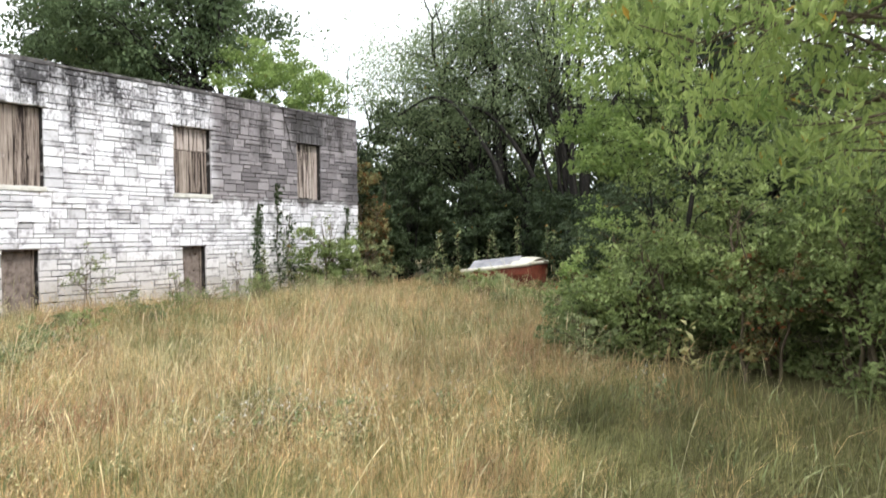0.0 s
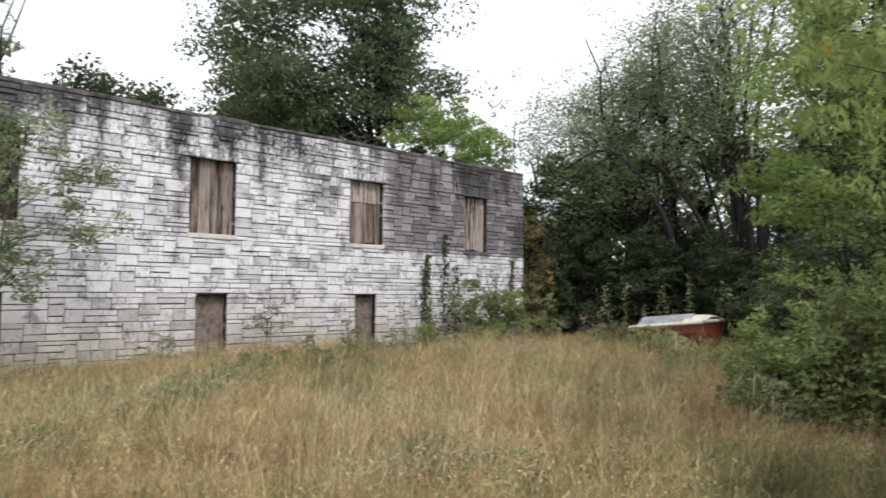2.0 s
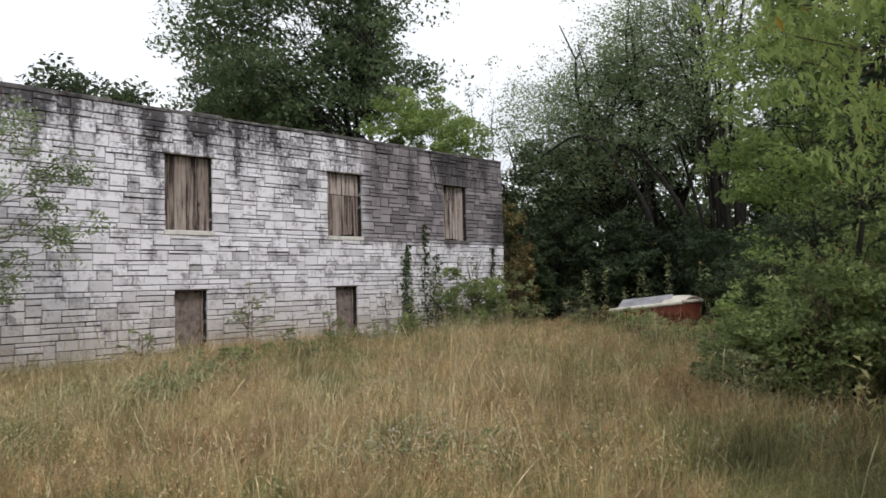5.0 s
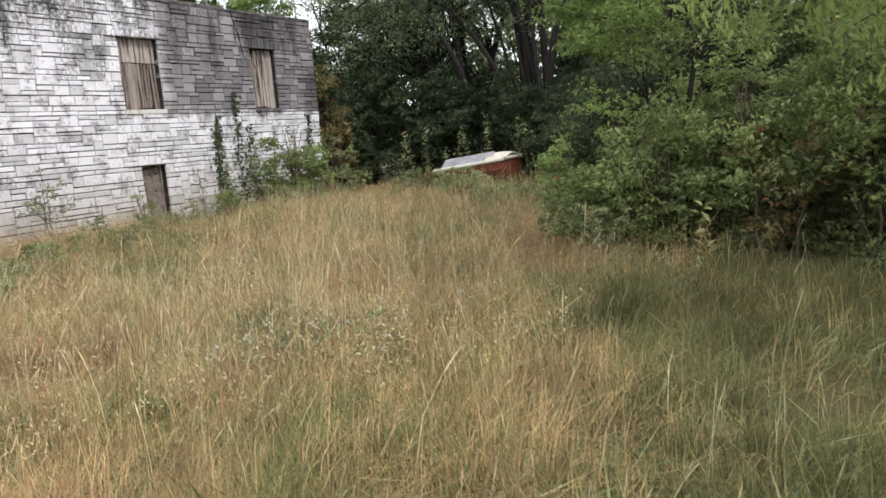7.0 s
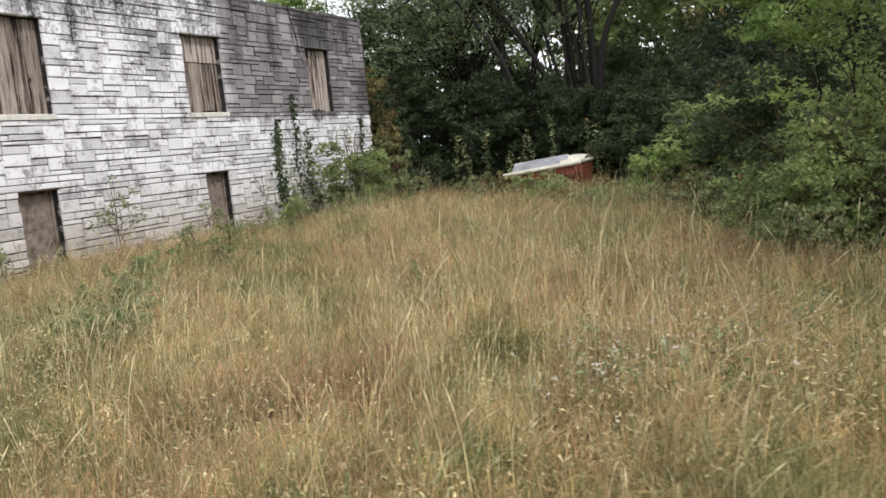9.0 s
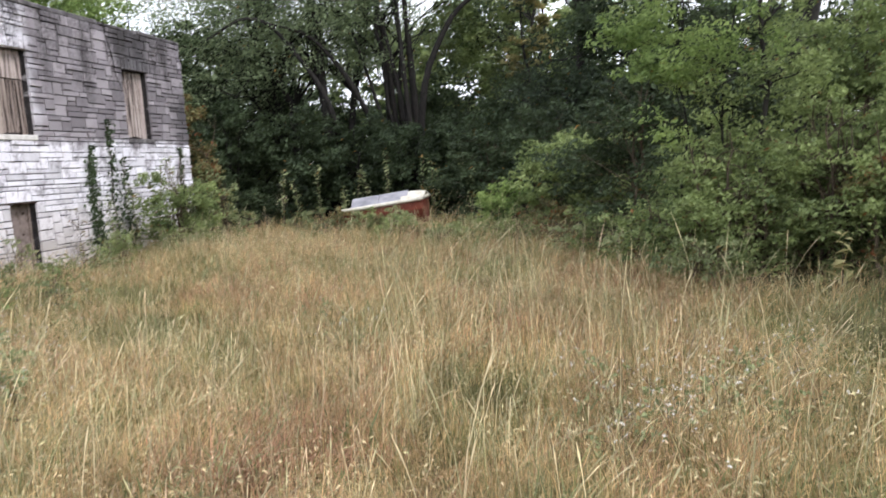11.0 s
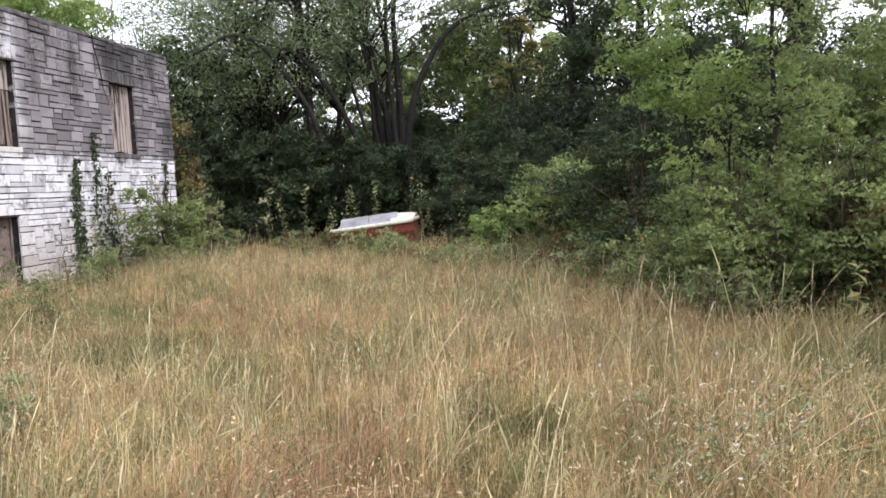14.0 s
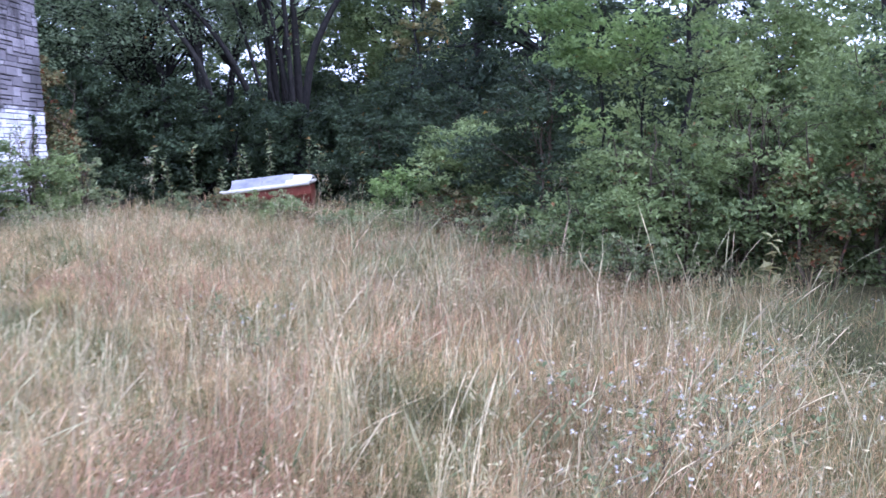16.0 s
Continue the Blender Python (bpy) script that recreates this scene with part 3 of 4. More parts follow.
bm.faces.new(loops[-1][::-1])
bmesh.ops.recalc_face_normals(bm, faces=bm.faces)
part("hull", bm, HULL_RED, boat, "faded red hull")
for side in (-1, 1):
    pts = []
    for s in range(ST):
        u = s / (ST - 1)
        pts.append((-1.25 + 2.56 * u, side * (hull_half(u) + 0.015), 0.645))
    V, F = tubes([(pts, np.full(ST, 0.045))], 8)
    mesh_object("gunwale", V, F, DECK, boat, True)["label"] = "cream rubbing strake"
# crowned deck over the stern
bm = bmesh.new()
rows = []
for s in range(6):
    u = 0.72 + 0.28 * s / 5
    w = hull_half(u)
    rows.append([bm.verts.new((-1.25 + 2.6 * u, w * v, 0.68 + 0.16 * (1 - abs(v) ** 1.6) * (1 - 0.3 * (s / 5) ** 3))) for v in np.linspace(-1, 1, 9)])
for s in range(5):
    for q in range(8):
        bm.faces.new((rows[s][q], rows[s + 1][q], rows[s + 1][q + 1], rows[s][q + 1]))
geo = bmesh.ops.extrude_face_region(bm, geom=bm.faces[:])
bmesh.ops.translate(bm, vec=(0, 0, -0.03), verts=[v for v in geo["geom"] if isinstance(v, bmesh.types.BMVert)])
bmesh.ops.recalc_face_normals(bm, faces=bm.faces)
part("stern_deck", bm, DECK, boat, "domed cream stern deck")
V, F = tubes([([(1.33, v, 0.66) for v in np.linspace(-0.82, 0.82, 6)], np.full(6, 0.045))], 8)
mesh_object("stern_rail", V, F, DECK, boat, True)
for yy in (-0.3, 0.25):
    part("bench", box(bmesh.new(), (-0.3 + yy * 1.6, -0.74, 0.42), (-0.05 + yy * 1.6, 0.74, 0.46), 0.008), BOARD, boat)
cover = tagged(new("cover_panel"), "grey weathered cover board lying tilted on the boat", "board")
long_dir = Vector((1.16, 0.12, 0.11)).normalized()
up_slope = Vector((-0.04, 0.36, 0.17)).normalized()
face_dir = long_dir.cross(up_slope).normalized()
up_slope = face_dir.cross(long_dir)
cover.matrix_world = Matrix.Translation((-8.47, 16.82, 0.955)) @ Matrix((long_dir, up_slope, face_dir)).transposed().to_4x4()
part("panel", box(bmesh.new(), (-0.6, -0.2, -0.012), (-0.012, 0.21, 0.012), 0.005), COVER, cover)
part("panel", box(bmesh.new(), (-0.006, -0.2, -0.012), (0.6, 0.21, 0.012), 0.005), COVER, cover)
# thin dark strip that draws the line along the panel's lower edge
part("batten", box(bmesh.new(), (-0.61, -0.235, -0.02), (0.61, -0.203, 0.016), 0.004), DARK_BOARD, cover, "dark strip along the lower edge")

# ---- trees behind the building ----
plant("maple_tree", "large dark green maple tree behind the stone building", "tree", (-22.0, 20.4), 14.0, (-23.6, 18.7, 10.8), (4.5, 4.5, 5.3), 210, 66000, 0.17, MAPLE, 11, 0.3, 3, sag=0.05, spread=0.17, droop=0.5)
plant("young_tree", "bright green young tree rising behind the wall", "tree", (-19.2, 20.6), 8.0, (-18.7, 20.3, 6.1), (2.2, 2.2, 2.0), 80, 22000, 0.125, FRESH, 12, 0.09, 2)
plant("bare_sapling", "thin half-bare sapling with sparse grey leaves", "tree", (-17.6, 23.0), 9.2, (-17.6, 23.0, 7.2), (1.7, 1.7, 2.2), 26, 900, 0.12, LOCUST, 13, 0.07, 3)
plant("broadleaf_tree", "dark distant broadleaf tree beyond the roof", "tree", (-41.0, 19.6), 11.5, (-41.0, 19.6, 9.6), (5.6, 7.0, 2.3), 60, 18000, 0.3, THICKET, 14, 0.3)
plant("broadleaf_tree", "dark distant broadleaf tree beyond the roof", "tree", (-37.0, 25.0), 12.0, (-37.0, 25.0, 9.6), (3.6, 3.6, 3.0), 50, 13000, 0.3, THICKET, 15, 0.3)
plant("open_tree", "sparse grey-green tree above the parapet", "tree", (-24.5, 6.6), 10.5, (-24.5, 6.3, 8.4), (2.0, 2.0, 2.8), 36, 5500, 0.17, LOCUST, 16, 0.16, 2)
plant("open_tree", "sparse grey-green tree above the parapet", "tree", (-26.0, 3.0), 12.5, (-26.0, 3.0, 9.0), (3.2, 3.2, 4.0), 36, 7000, 0.19, LOCUST, 17, 0.18, 2)

# ---- the wood beyond the field ----
WOOD = "trees of the wood edge"
plant("broadleaf_tree", "dense dark tree beyond the building's corner", "tree", (-16.6, 24.5), 7.0, (-16.4, 24.2, 4.2), (1.9, 1.9, 2.9), 60, 16000, 0.15, THICKET, 20, 0.14, 3, group=WOOD)
BOW = [([(-11.2, 23.4, 0.6), (-11.06, 22.3, 3.1), (-11.4, 22.2, 4.1), (-12.5, 21.8, 5.8), (-13.2, 21.5, 6.0), (-14.1, 21.1, 5.4)], 0.1),
       ([(-10.0, 23.6, 2.2), (-10.7, 22.7, 4.25), (-11.6, 22.4, 5.5), (-12.9, 21.9, 5.9)], 0.1),
       ([(-11.7, 23.4, 0.3), (-11.6, 23.1, 4.8), (-11.7, 23.1, 6.6), (-11.9, 23.0, 9.5)], 0.15)]
FAN = [([(-9.1, 24.0, 0.3), (-9.1, 23.8, 4.8), (-9.2, 23.8, 6.6), (-8.6, 23.9, 10.0)], 0.14), ([(-9.2, 23.8, 1.5), (-9.4, 23.4, 3.8), (-9.8, 23.3, 6.1), (-10.8, 23.0, 9.4)], 0.09),
       ([(-9.0, 23.6, 2.0), (-8.6, 23.2, 4.2), (-7.7, 23.3, 5.8), (-6.8, 23.4, 6.4), (-5.3, 23.5, 6.7)], 0.12), ([(-9.6, 23.8, 1.0), (-10.3, 23.5, 4.2), (-11.2, 23.2, 7.6)], 0.08),
       ([(-9.1, 23.5, 1.0), (-9.3, 23.2, 6.3), (-8.9, 23.2, 10.5)], 0.09)]
plant("locust_tree", "many-stemmed locust tree with arching limbs and thin foliage", "tree", (-9.3, 24.2), 13.0, (-9.6, 24.4, 9.0), (4.4, 2.6, 4.2), 172, 34000, 0.1, LOCUST, 21, 0.13, 6, arches=FAN, sag=0.16, group=WOOD, spread=0.22)
plant("locust_tree", "leaning locust tree with arching limbs and thin foliage", "tree", (-11.9, 24.2), 11.5, (-12.2, 23.7, 7.0), (3.0, 2.0, 3.0), 138, 29000, 0.1, LOCUST, 22, 0.18, 4, arches=BOW, sag=0.22, spread=0.22, group=WOOD, lean=(-0.5, -0.6))
plant("locust_tree", "leaning locust tree with arching limbs and thin foliage", "tree", (-13.5, 25.5), 10.0, (-14.2, 23.6, 6.2), (2.6, 3.0, 3.0), 114, 28600, 0.085, LOCUST, 23, 0.14, 3, sag=0.2, spread=0.22, group=WOOD)
plant("broadleaf_tree", "leafy green tree at the wood edge", "tree", (-6.4, 26.0), 9.4, (-6.6, 25.6, 6.2), (2.2, 2.2, 2.9), 50, 14000, 0.14, SHRUB, 24, 0.15, 3, group=WOOD)
plant("yellowing_tree", "slender tree with yellowing leaves", "tree", (-5.7, 24.0), 7.0, (-5.65, 23.7, 5.2), (0.7, 0.7, 1.5), 16, 3000, 0.13, GOLD, 25, 0.08, 1, group=WOOD)
plant("juniper_tree", "tall dark dense juniper tree", "tree", (-4.3, 19.4), 10.5, (-4.2, 19.3, 5.6), (1.6, 1.6, 4.8), 80, 20000, 0.11, JUNIPER, 26, 0.16, 1, group=WOOD, shell=0.6)
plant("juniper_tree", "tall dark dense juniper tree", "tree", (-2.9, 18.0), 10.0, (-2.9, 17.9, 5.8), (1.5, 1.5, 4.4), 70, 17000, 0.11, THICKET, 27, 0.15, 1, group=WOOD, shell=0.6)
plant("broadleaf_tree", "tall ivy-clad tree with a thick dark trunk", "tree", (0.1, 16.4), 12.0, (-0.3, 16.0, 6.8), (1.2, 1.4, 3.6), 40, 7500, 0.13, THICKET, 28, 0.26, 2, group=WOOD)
plant("broadleaf_tree", "leafy tree at the wood edge", "tree", (3.4, 15.0), 6.5, (3.2, 14.8, 3.6), (2.0, 2.0, 2.2), 40, 8000, 0.13, SHRUB, 29, 0.15, 2, group=WOOD)
plant("broadleaf_tree", "leafy tree at the wood edge", "tree", (4.6, 11.5), 7.0, (4.4, 11.3, 4.0), (2.2, 2.2, 2.6), 45, 11000, 0.13, SHRUB, 30, 0.15, 2, group=WOOD)
plant("sapling", "slim young tree with a straight dark trunk", "tree", (-2.34, 9.8), 6.4, (-2.25, 9.9, 3.7), (1.05, 1.0, 2.0), 46, 7500, 0.065, SHRUB, 31, 0.04, 1, group=WOOD)
plant("sapling", "slim young tree with fresh green sprays", "tree", (-3.0, 10.4), 5.4, (-3.1, 10.0, 3.5), (0.8, 0.75, 1.8), 56, 11000, 0.065, FRESH, 32, 0.026, 2, group=WOOD)

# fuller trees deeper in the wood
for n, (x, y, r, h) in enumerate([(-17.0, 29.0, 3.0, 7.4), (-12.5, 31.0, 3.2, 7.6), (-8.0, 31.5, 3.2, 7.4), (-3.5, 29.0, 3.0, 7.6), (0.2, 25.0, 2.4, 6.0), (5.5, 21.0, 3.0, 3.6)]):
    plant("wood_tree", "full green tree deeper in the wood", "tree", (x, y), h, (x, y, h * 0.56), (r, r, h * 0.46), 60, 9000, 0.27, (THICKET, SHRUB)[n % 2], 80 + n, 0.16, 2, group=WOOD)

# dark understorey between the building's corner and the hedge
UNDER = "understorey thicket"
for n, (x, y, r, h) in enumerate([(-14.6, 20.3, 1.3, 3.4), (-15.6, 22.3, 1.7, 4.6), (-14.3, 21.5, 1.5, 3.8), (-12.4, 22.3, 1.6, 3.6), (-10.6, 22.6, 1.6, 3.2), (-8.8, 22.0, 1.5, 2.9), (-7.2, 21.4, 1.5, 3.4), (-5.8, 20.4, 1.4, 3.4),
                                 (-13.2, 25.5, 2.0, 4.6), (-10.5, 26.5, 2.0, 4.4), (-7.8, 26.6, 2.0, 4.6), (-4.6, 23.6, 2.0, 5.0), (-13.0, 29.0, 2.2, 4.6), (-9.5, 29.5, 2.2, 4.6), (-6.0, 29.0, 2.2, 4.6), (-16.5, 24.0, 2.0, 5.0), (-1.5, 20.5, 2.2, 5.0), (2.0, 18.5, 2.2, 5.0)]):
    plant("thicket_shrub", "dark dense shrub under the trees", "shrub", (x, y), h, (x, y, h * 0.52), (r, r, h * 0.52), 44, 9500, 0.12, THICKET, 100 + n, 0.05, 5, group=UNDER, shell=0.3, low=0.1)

# ---- hedge along the field's edge ----
HEDGE = "hedge shrubs"
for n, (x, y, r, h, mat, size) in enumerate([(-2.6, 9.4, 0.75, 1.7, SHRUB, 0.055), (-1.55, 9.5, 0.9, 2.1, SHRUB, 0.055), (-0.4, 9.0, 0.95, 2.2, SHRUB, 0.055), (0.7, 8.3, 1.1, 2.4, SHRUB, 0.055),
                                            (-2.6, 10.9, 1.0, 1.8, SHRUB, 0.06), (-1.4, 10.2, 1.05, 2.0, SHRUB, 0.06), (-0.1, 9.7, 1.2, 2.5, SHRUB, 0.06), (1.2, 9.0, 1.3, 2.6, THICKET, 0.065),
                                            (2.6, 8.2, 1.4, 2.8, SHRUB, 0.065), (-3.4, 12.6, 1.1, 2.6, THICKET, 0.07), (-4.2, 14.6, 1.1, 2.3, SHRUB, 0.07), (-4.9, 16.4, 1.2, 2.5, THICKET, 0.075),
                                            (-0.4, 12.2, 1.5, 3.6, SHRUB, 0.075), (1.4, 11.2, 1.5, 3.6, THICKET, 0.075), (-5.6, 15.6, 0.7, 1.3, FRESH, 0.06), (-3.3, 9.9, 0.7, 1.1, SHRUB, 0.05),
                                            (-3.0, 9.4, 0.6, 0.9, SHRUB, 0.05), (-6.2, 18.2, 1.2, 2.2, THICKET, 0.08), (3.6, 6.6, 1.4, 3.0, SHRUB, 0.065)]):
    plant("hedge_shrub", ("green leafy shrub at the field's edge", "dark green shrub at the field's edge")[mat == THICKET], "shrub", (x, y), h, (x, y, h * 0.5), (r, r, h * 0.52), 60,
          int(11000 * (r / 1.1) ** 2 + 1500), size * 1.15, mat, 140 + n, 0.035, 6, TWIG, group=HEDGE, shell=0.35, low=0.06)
plant("russet_shrub", "shrub with red-brown turning leaves", "shrub", (-1.25, 8.85), 1.7, (-1.25, 8.85, 0.9), (0.5, 0.45, 0.65), 24, 1800, 0.06, RUSSET, 170, 0.03, 4, TWIG)

# the near tree, whose drooping sprays hang into view
plant("tree_of_heaven", "young tree with drooping yellow-green leaf sprays", "tree", (1.5, 6.5), 6.2, (-0.2, 6.1, 4.0), (1.85, 1.4, 2.1), 150, 20000, 0.085, NEAR, 180, 0.06, 1, TWIG, lean=(-1.9, -0.4), slim=0.36, droop=0.8, spread=0.15, sag=0.16)

# ---- along the building ----
plant("corner_shrub", "tangled green shrub against the stone wall", "shrub", (-12.2, 15.4), 2.2, (-12.2, 15.4, 1.1), (0.8, 1.25, 1.1), 60, 7000, 0.075, SHRUB, 190, 0.025, 9, TWIG, spread=0.12, shell=0.15)
plant("corner_shrub", "tangled green shrub against the stone wall", "shrub", (-12.1, 16.9), 1.7, (-12.1, 16.9, 0.9), (0.8, 0.8, 0.8), 44, 3400, 0.07, WEED, 191, 0.025, 8, TWIG, spread=0.12, shell=0.15)
plant("turning_vine", "tangle of yellow and russet vine at the wall's end", "vine", (-13.6, 18.7), 3.9, (-13.7, 18.7, 2.3), (0.75, 0.7, 1.7), 34, 4500, 0.12, RUSSET, 192, 0.03, 4, TWIG)
plant("sapling", "slender sapling with sparse leaves before a boarded window", "tree", (-11.9, 4.1), 4.5, (-11.8, 4.6, 2.9), (0.7, 1.25, 1.7), 44, 5600, 0.07, LOCUST, 193, 0.035, 1, TWIG, lean=(0.1, 0.55))
plant("wall_weed", "small leafy weed at the wall foot", "weed", (-12.7, 9.3), 1.5, (-12.7, 9.4, 0.95), (0.3, 0.6, 0.5), 14, 500, 0.05, WEED, 194, 0.012, 4, TWIG)
plant("wall_weed", "small leafy weed at the wall foot", "weed", (-12.7, 11.3), 1.1, (-12.7, 11.3, 0.7), (0.25, 0.4, 0.35), 10, 350, 0.05, WEED, 195, 0.012, 4, TWIG)
plant("wall_weed", "small leafy weed at the wall foot", "weed", (-12.6, 7.1), 0.95, (-12.6, 7.1, 0.6), (0.25, 0.4, 0.3), 10, 300, 0.05, WEED, 196, 0.012, 4, TWIG)
plant("wall_weed", "brown dry weed stalk at the wall foot", "weed", (-12.8, 12.95), 1.3, (-12.8, 12.95, 0.9), (0.12, 0.12, 0.4), 8, 120, 0.04, RUSSET, 197, 0.014, 2, TWIG)

# ivy climbing the wall
rng = np.random.default_rng(77)
for y_base, z_top, n in ((13.95, 2.42, 700), (14.6, 2.9, 350), (15.0, 2.2, 250), (17.2, 2.4, 250)):
    ivy = tagged(new("ivy"), "dark ivy climbing the stone wall", "ivy")
    ivy.location = (FACE + 0.05, y_base, 0.2)
    zz = np.linspace(0, z_top - 0.2, 12)
    stem = np.stack([np.full(12, 0.0), 0.05 * np.sin(zz * 4) + rng.normal(0, 0.02, 12), zz], -1)
    V, F = tubes([(stem, np.full(12, 0.008))], 5)
    mesh_object("stem", V, F, TWIG, ivy)
    u = rng.uniform(0, 1, n) ** 1.3
    c = np.stack([np.abs(rng.normal(0.02, 0.03, n)), rng.normal(0, 0.05 + 0.12 * (1 - u), n) + np.interp(u * zz[-1], zz, stem[:, 1]), u * zz[-1]], -1)
    V, F = leaf_quads(rng, c, 0.07, 0.8, 0.8, 0.8)
    mesh_object("foliage", V, F, THICKET, ivy)


# black crack line below the coping beside the last window, added as a tube
crack_root = tagged(new("crack_line"), "thin black crack line on the bare stone wall, built as a raised tube", "vine")
crack_root.location = (FACE + 0.05, 14.84, TOP + 0.05)
V, F = tubes([([(0.02, 0, 0.03), (0.02, 0.03, -0.22), (0.015, 0.15, -0.5), (0.02, 0.2, -0.72), (0.015, 0.24, -0.95), (0.015, 0.4, -1.25)], np.array([0.011, 0.01, 0.009, 0.008, 0.006, 0.003]))], 6)
mesh_object("stem", V, F, BARK, crack_root, True)


# ---- upright leafy stalks near the boat, and a pale seedling ----
def stalk(name, label, x, y, h, mat, size, pairs, seed, lean=0.0):
    rng = np.random.default_rng(seed)
    root = tagged(new(name), label, "weed")
    root.location = (x, y, float(ground_z(x, y)))
    u = np.linspace(0, 1, 8)
    pts = np.stack([lean * h * u ** 1.5, 0.03 * np.sin(u * 5 + seed), h * u], -1)
    V, F = tubes([(pts, 0.012 * (1 - 0.7 * u))], 5)
    mesh_object("stem", V, F, TWIG, root, True)
    s = np.repeat(np.linspace(0.3, 1.0, pairs), 4)
    c = np.stack([np.interp(s, u, pts[:, 0]), np.interp(s, u, pts[:, 1]), np.interp(s, u, pts[:, 2])], -1)
    c = c + rng.normal(0, size * 0.42, c.shape) * np.array([1, 1, 0.9])
    V, F = leaf_quads(rng, c, size, 0.42, 0.0)
    tagged(mesh_object("foliage", V, F, mat, root), kind="stuff")
    return root


for n, (x, y, h) in enumerate([(-9.0, 18.0, 1.5), (-7.9, 18.3, 1.6), (-7.6, 18.2, 1.5), (-7.4, 18.4, 1.3), (-9.3, 17.9, 1.4), (-8.7, 18.4, 1.75), (-6.7, 17.8, 1.6), (-6.6, 17.2, 1.2), (-10.3, 18.2, 1.5), (-10.9, 18.6, 1.2), (-11.6, 19.2, 1.5), (-9.6, 17.9, 1.0)]):
    stalk("tall_weed", "upright leafy weed standing beside the boat", x, y, h, PALE_WEED if n in (1, 2, 3, 7) else WEED, 0.11, 15, 300 + n, (-0.1, 0.08, 0.02)[n % 3])
for n, (x, y, h) in enumerate([(-7.75, 15.7, 0.8), (-7.6, 14.7, 0.8), (-7.2, 14.2, 0.6), (-6.2, 13.9, 0.4), (-7.9, 15.2, 0.6), (-5.4, 14.4, 0.6), (-9.3, 15.8, 0.7), (-5.2, 13.0, 0.7), (-4.6, 12.4, 0.7)]):
    plant("field_weed", "bushy weed with green and brown leaves", "weed", (x, y), h, (x, y, h * 0.6), (0.55, 0.5, h * 0.4), 18, 900, 0.06, (WEED, SHRUB, RUSSET)[n % 3], 320 + n, 0.012, 5, TWIG, low=0.05)
for n, (x, y, h) in enumerate([(-6.55, 13.6, 0.4), (-6.4, 14.2, 0.4), (-9.7, 16.7, 0.7), (-9.2, 16.35, 0.66), (-8.7, 16.15, 0.66), (-8.2, 15.9, 0.72), (-7.85, 15.6, 0.7), (-7.0, 15.6, 0.45), (-6.6, 16.6, 0.3), (-6.2, 16.0, 0.4), (-10.4, 17.2, 0.6), (-5.9, 17.2, 1.0)]):
    plant("field_weed", "low tangled weed at the boat's side", "weed", (x, y), h, (x, y, 0.22 + h * 0.55), (0.42, 0.36, h * 0.42), 16, 900, 0.06, (WEED, SHRUB, WEED, RUSSET)[n % 4], 400 + n, 0.01, 5, TWIG, low=0.05)
for n, (x, y, h) in enumerate([(-5.7, 14.3, 0.45), (-5.1, 13.4, 0.55), (-4.6, 12.4, 0.9), (-4.3, 11.5, 0.8), (-4.0, 10.7, 0.9), (-3.7, 9.9, 0.8), (-3.3, 9.1, 0.75), (-4.9, 14.2, 0.9), (-3.1, 8.6, 0.6)]):
    plant("field_weed", "low tangle of green and brown weeds along the hedge", "weed", (x, y), h, (x, y, 0.15 + h * 0.5), (0.5, 0.45, h * 0.48), 18, 1000, 0.055, (WEED, SHRUB, RUSSET, WEED, SHRUB)[n % 5], 430 + n, 0.01, 7, TWIG, low=0.05, shell=0.2)
stalk("seedling", "pale yellow seedling with ladder-like leaves in hedge shade", -1.87, 8.4, 0.5, PALE_LEAF, 0.12, 5, 340)

for n, (x, y, h) in enumerate([(-8.05, 16.05, 0.66), (-8.5, 16.12, 0.55), (-8.25, 15.8, 0.5), (-8.9, 16.1, 0.45)]):
    plant("dead_weed", "brown dried weed against the boat's red hull", "weed", (x, y), h, (x, y, 0.2 + h * 0.5), (0.32, 0.28, h * 0.45), 20, 1100, 0.05, RUSSET, 500 + n, 0.008, 8, TWIG, low=0.05, shell=0.2)

# green weeds along the wall side of the field
for n, (x, y, h) in enumerate([(-8.9, 5.9, 0.55), (-9.6, 6.8, 0.6), (-10.3, 7.6, 0.6), (-8.2, 5.1, 0.5), (-11.0, 9.0, 0.7), (-11.1, 10.0, 0.7), (-10.2, 8.8, 0.55), (-11.6, 11.2, 0.8), (-11.7, 12.6, 0.85), (-11.5, 13.9, 0.9), (-12.3, 13.2, 1.0), (-11.2, 15.2, 0.8)]):
    plant("field_weed", "leafy green weed clump among the dry grass", "weed", (x, y), h, (x, y, 0.1 + h * 0.5), (0.5, 0.5, h * 0.45), 18, 1100, 0.045, (WEED, WEED, SHRUB)[n % 3], 460 + n, 0.008, 8, TWIG, low=0.05, shell=0.2)
for n, (x, y, h) in enumerate([(-12.5, 14.35, 1.5), (-12.3, 14.7, 1.8), (-12.0, 15.0, 1.4), (-12.4, 15.8, 1.9), (-12.1, 16.3, 1.6), (-12.4, 16.7, 1.7), (-12.5, 13.6, 1.2)]):
    stalk("tall_weed", "tall leafy weed standing at the wall foot", x, y, h, (WEED, PALE_WEED, SHRUB)[n % 3], 0.1, 18, 480 + n, (-0.1, 0.08, 0.02)[n % 3])

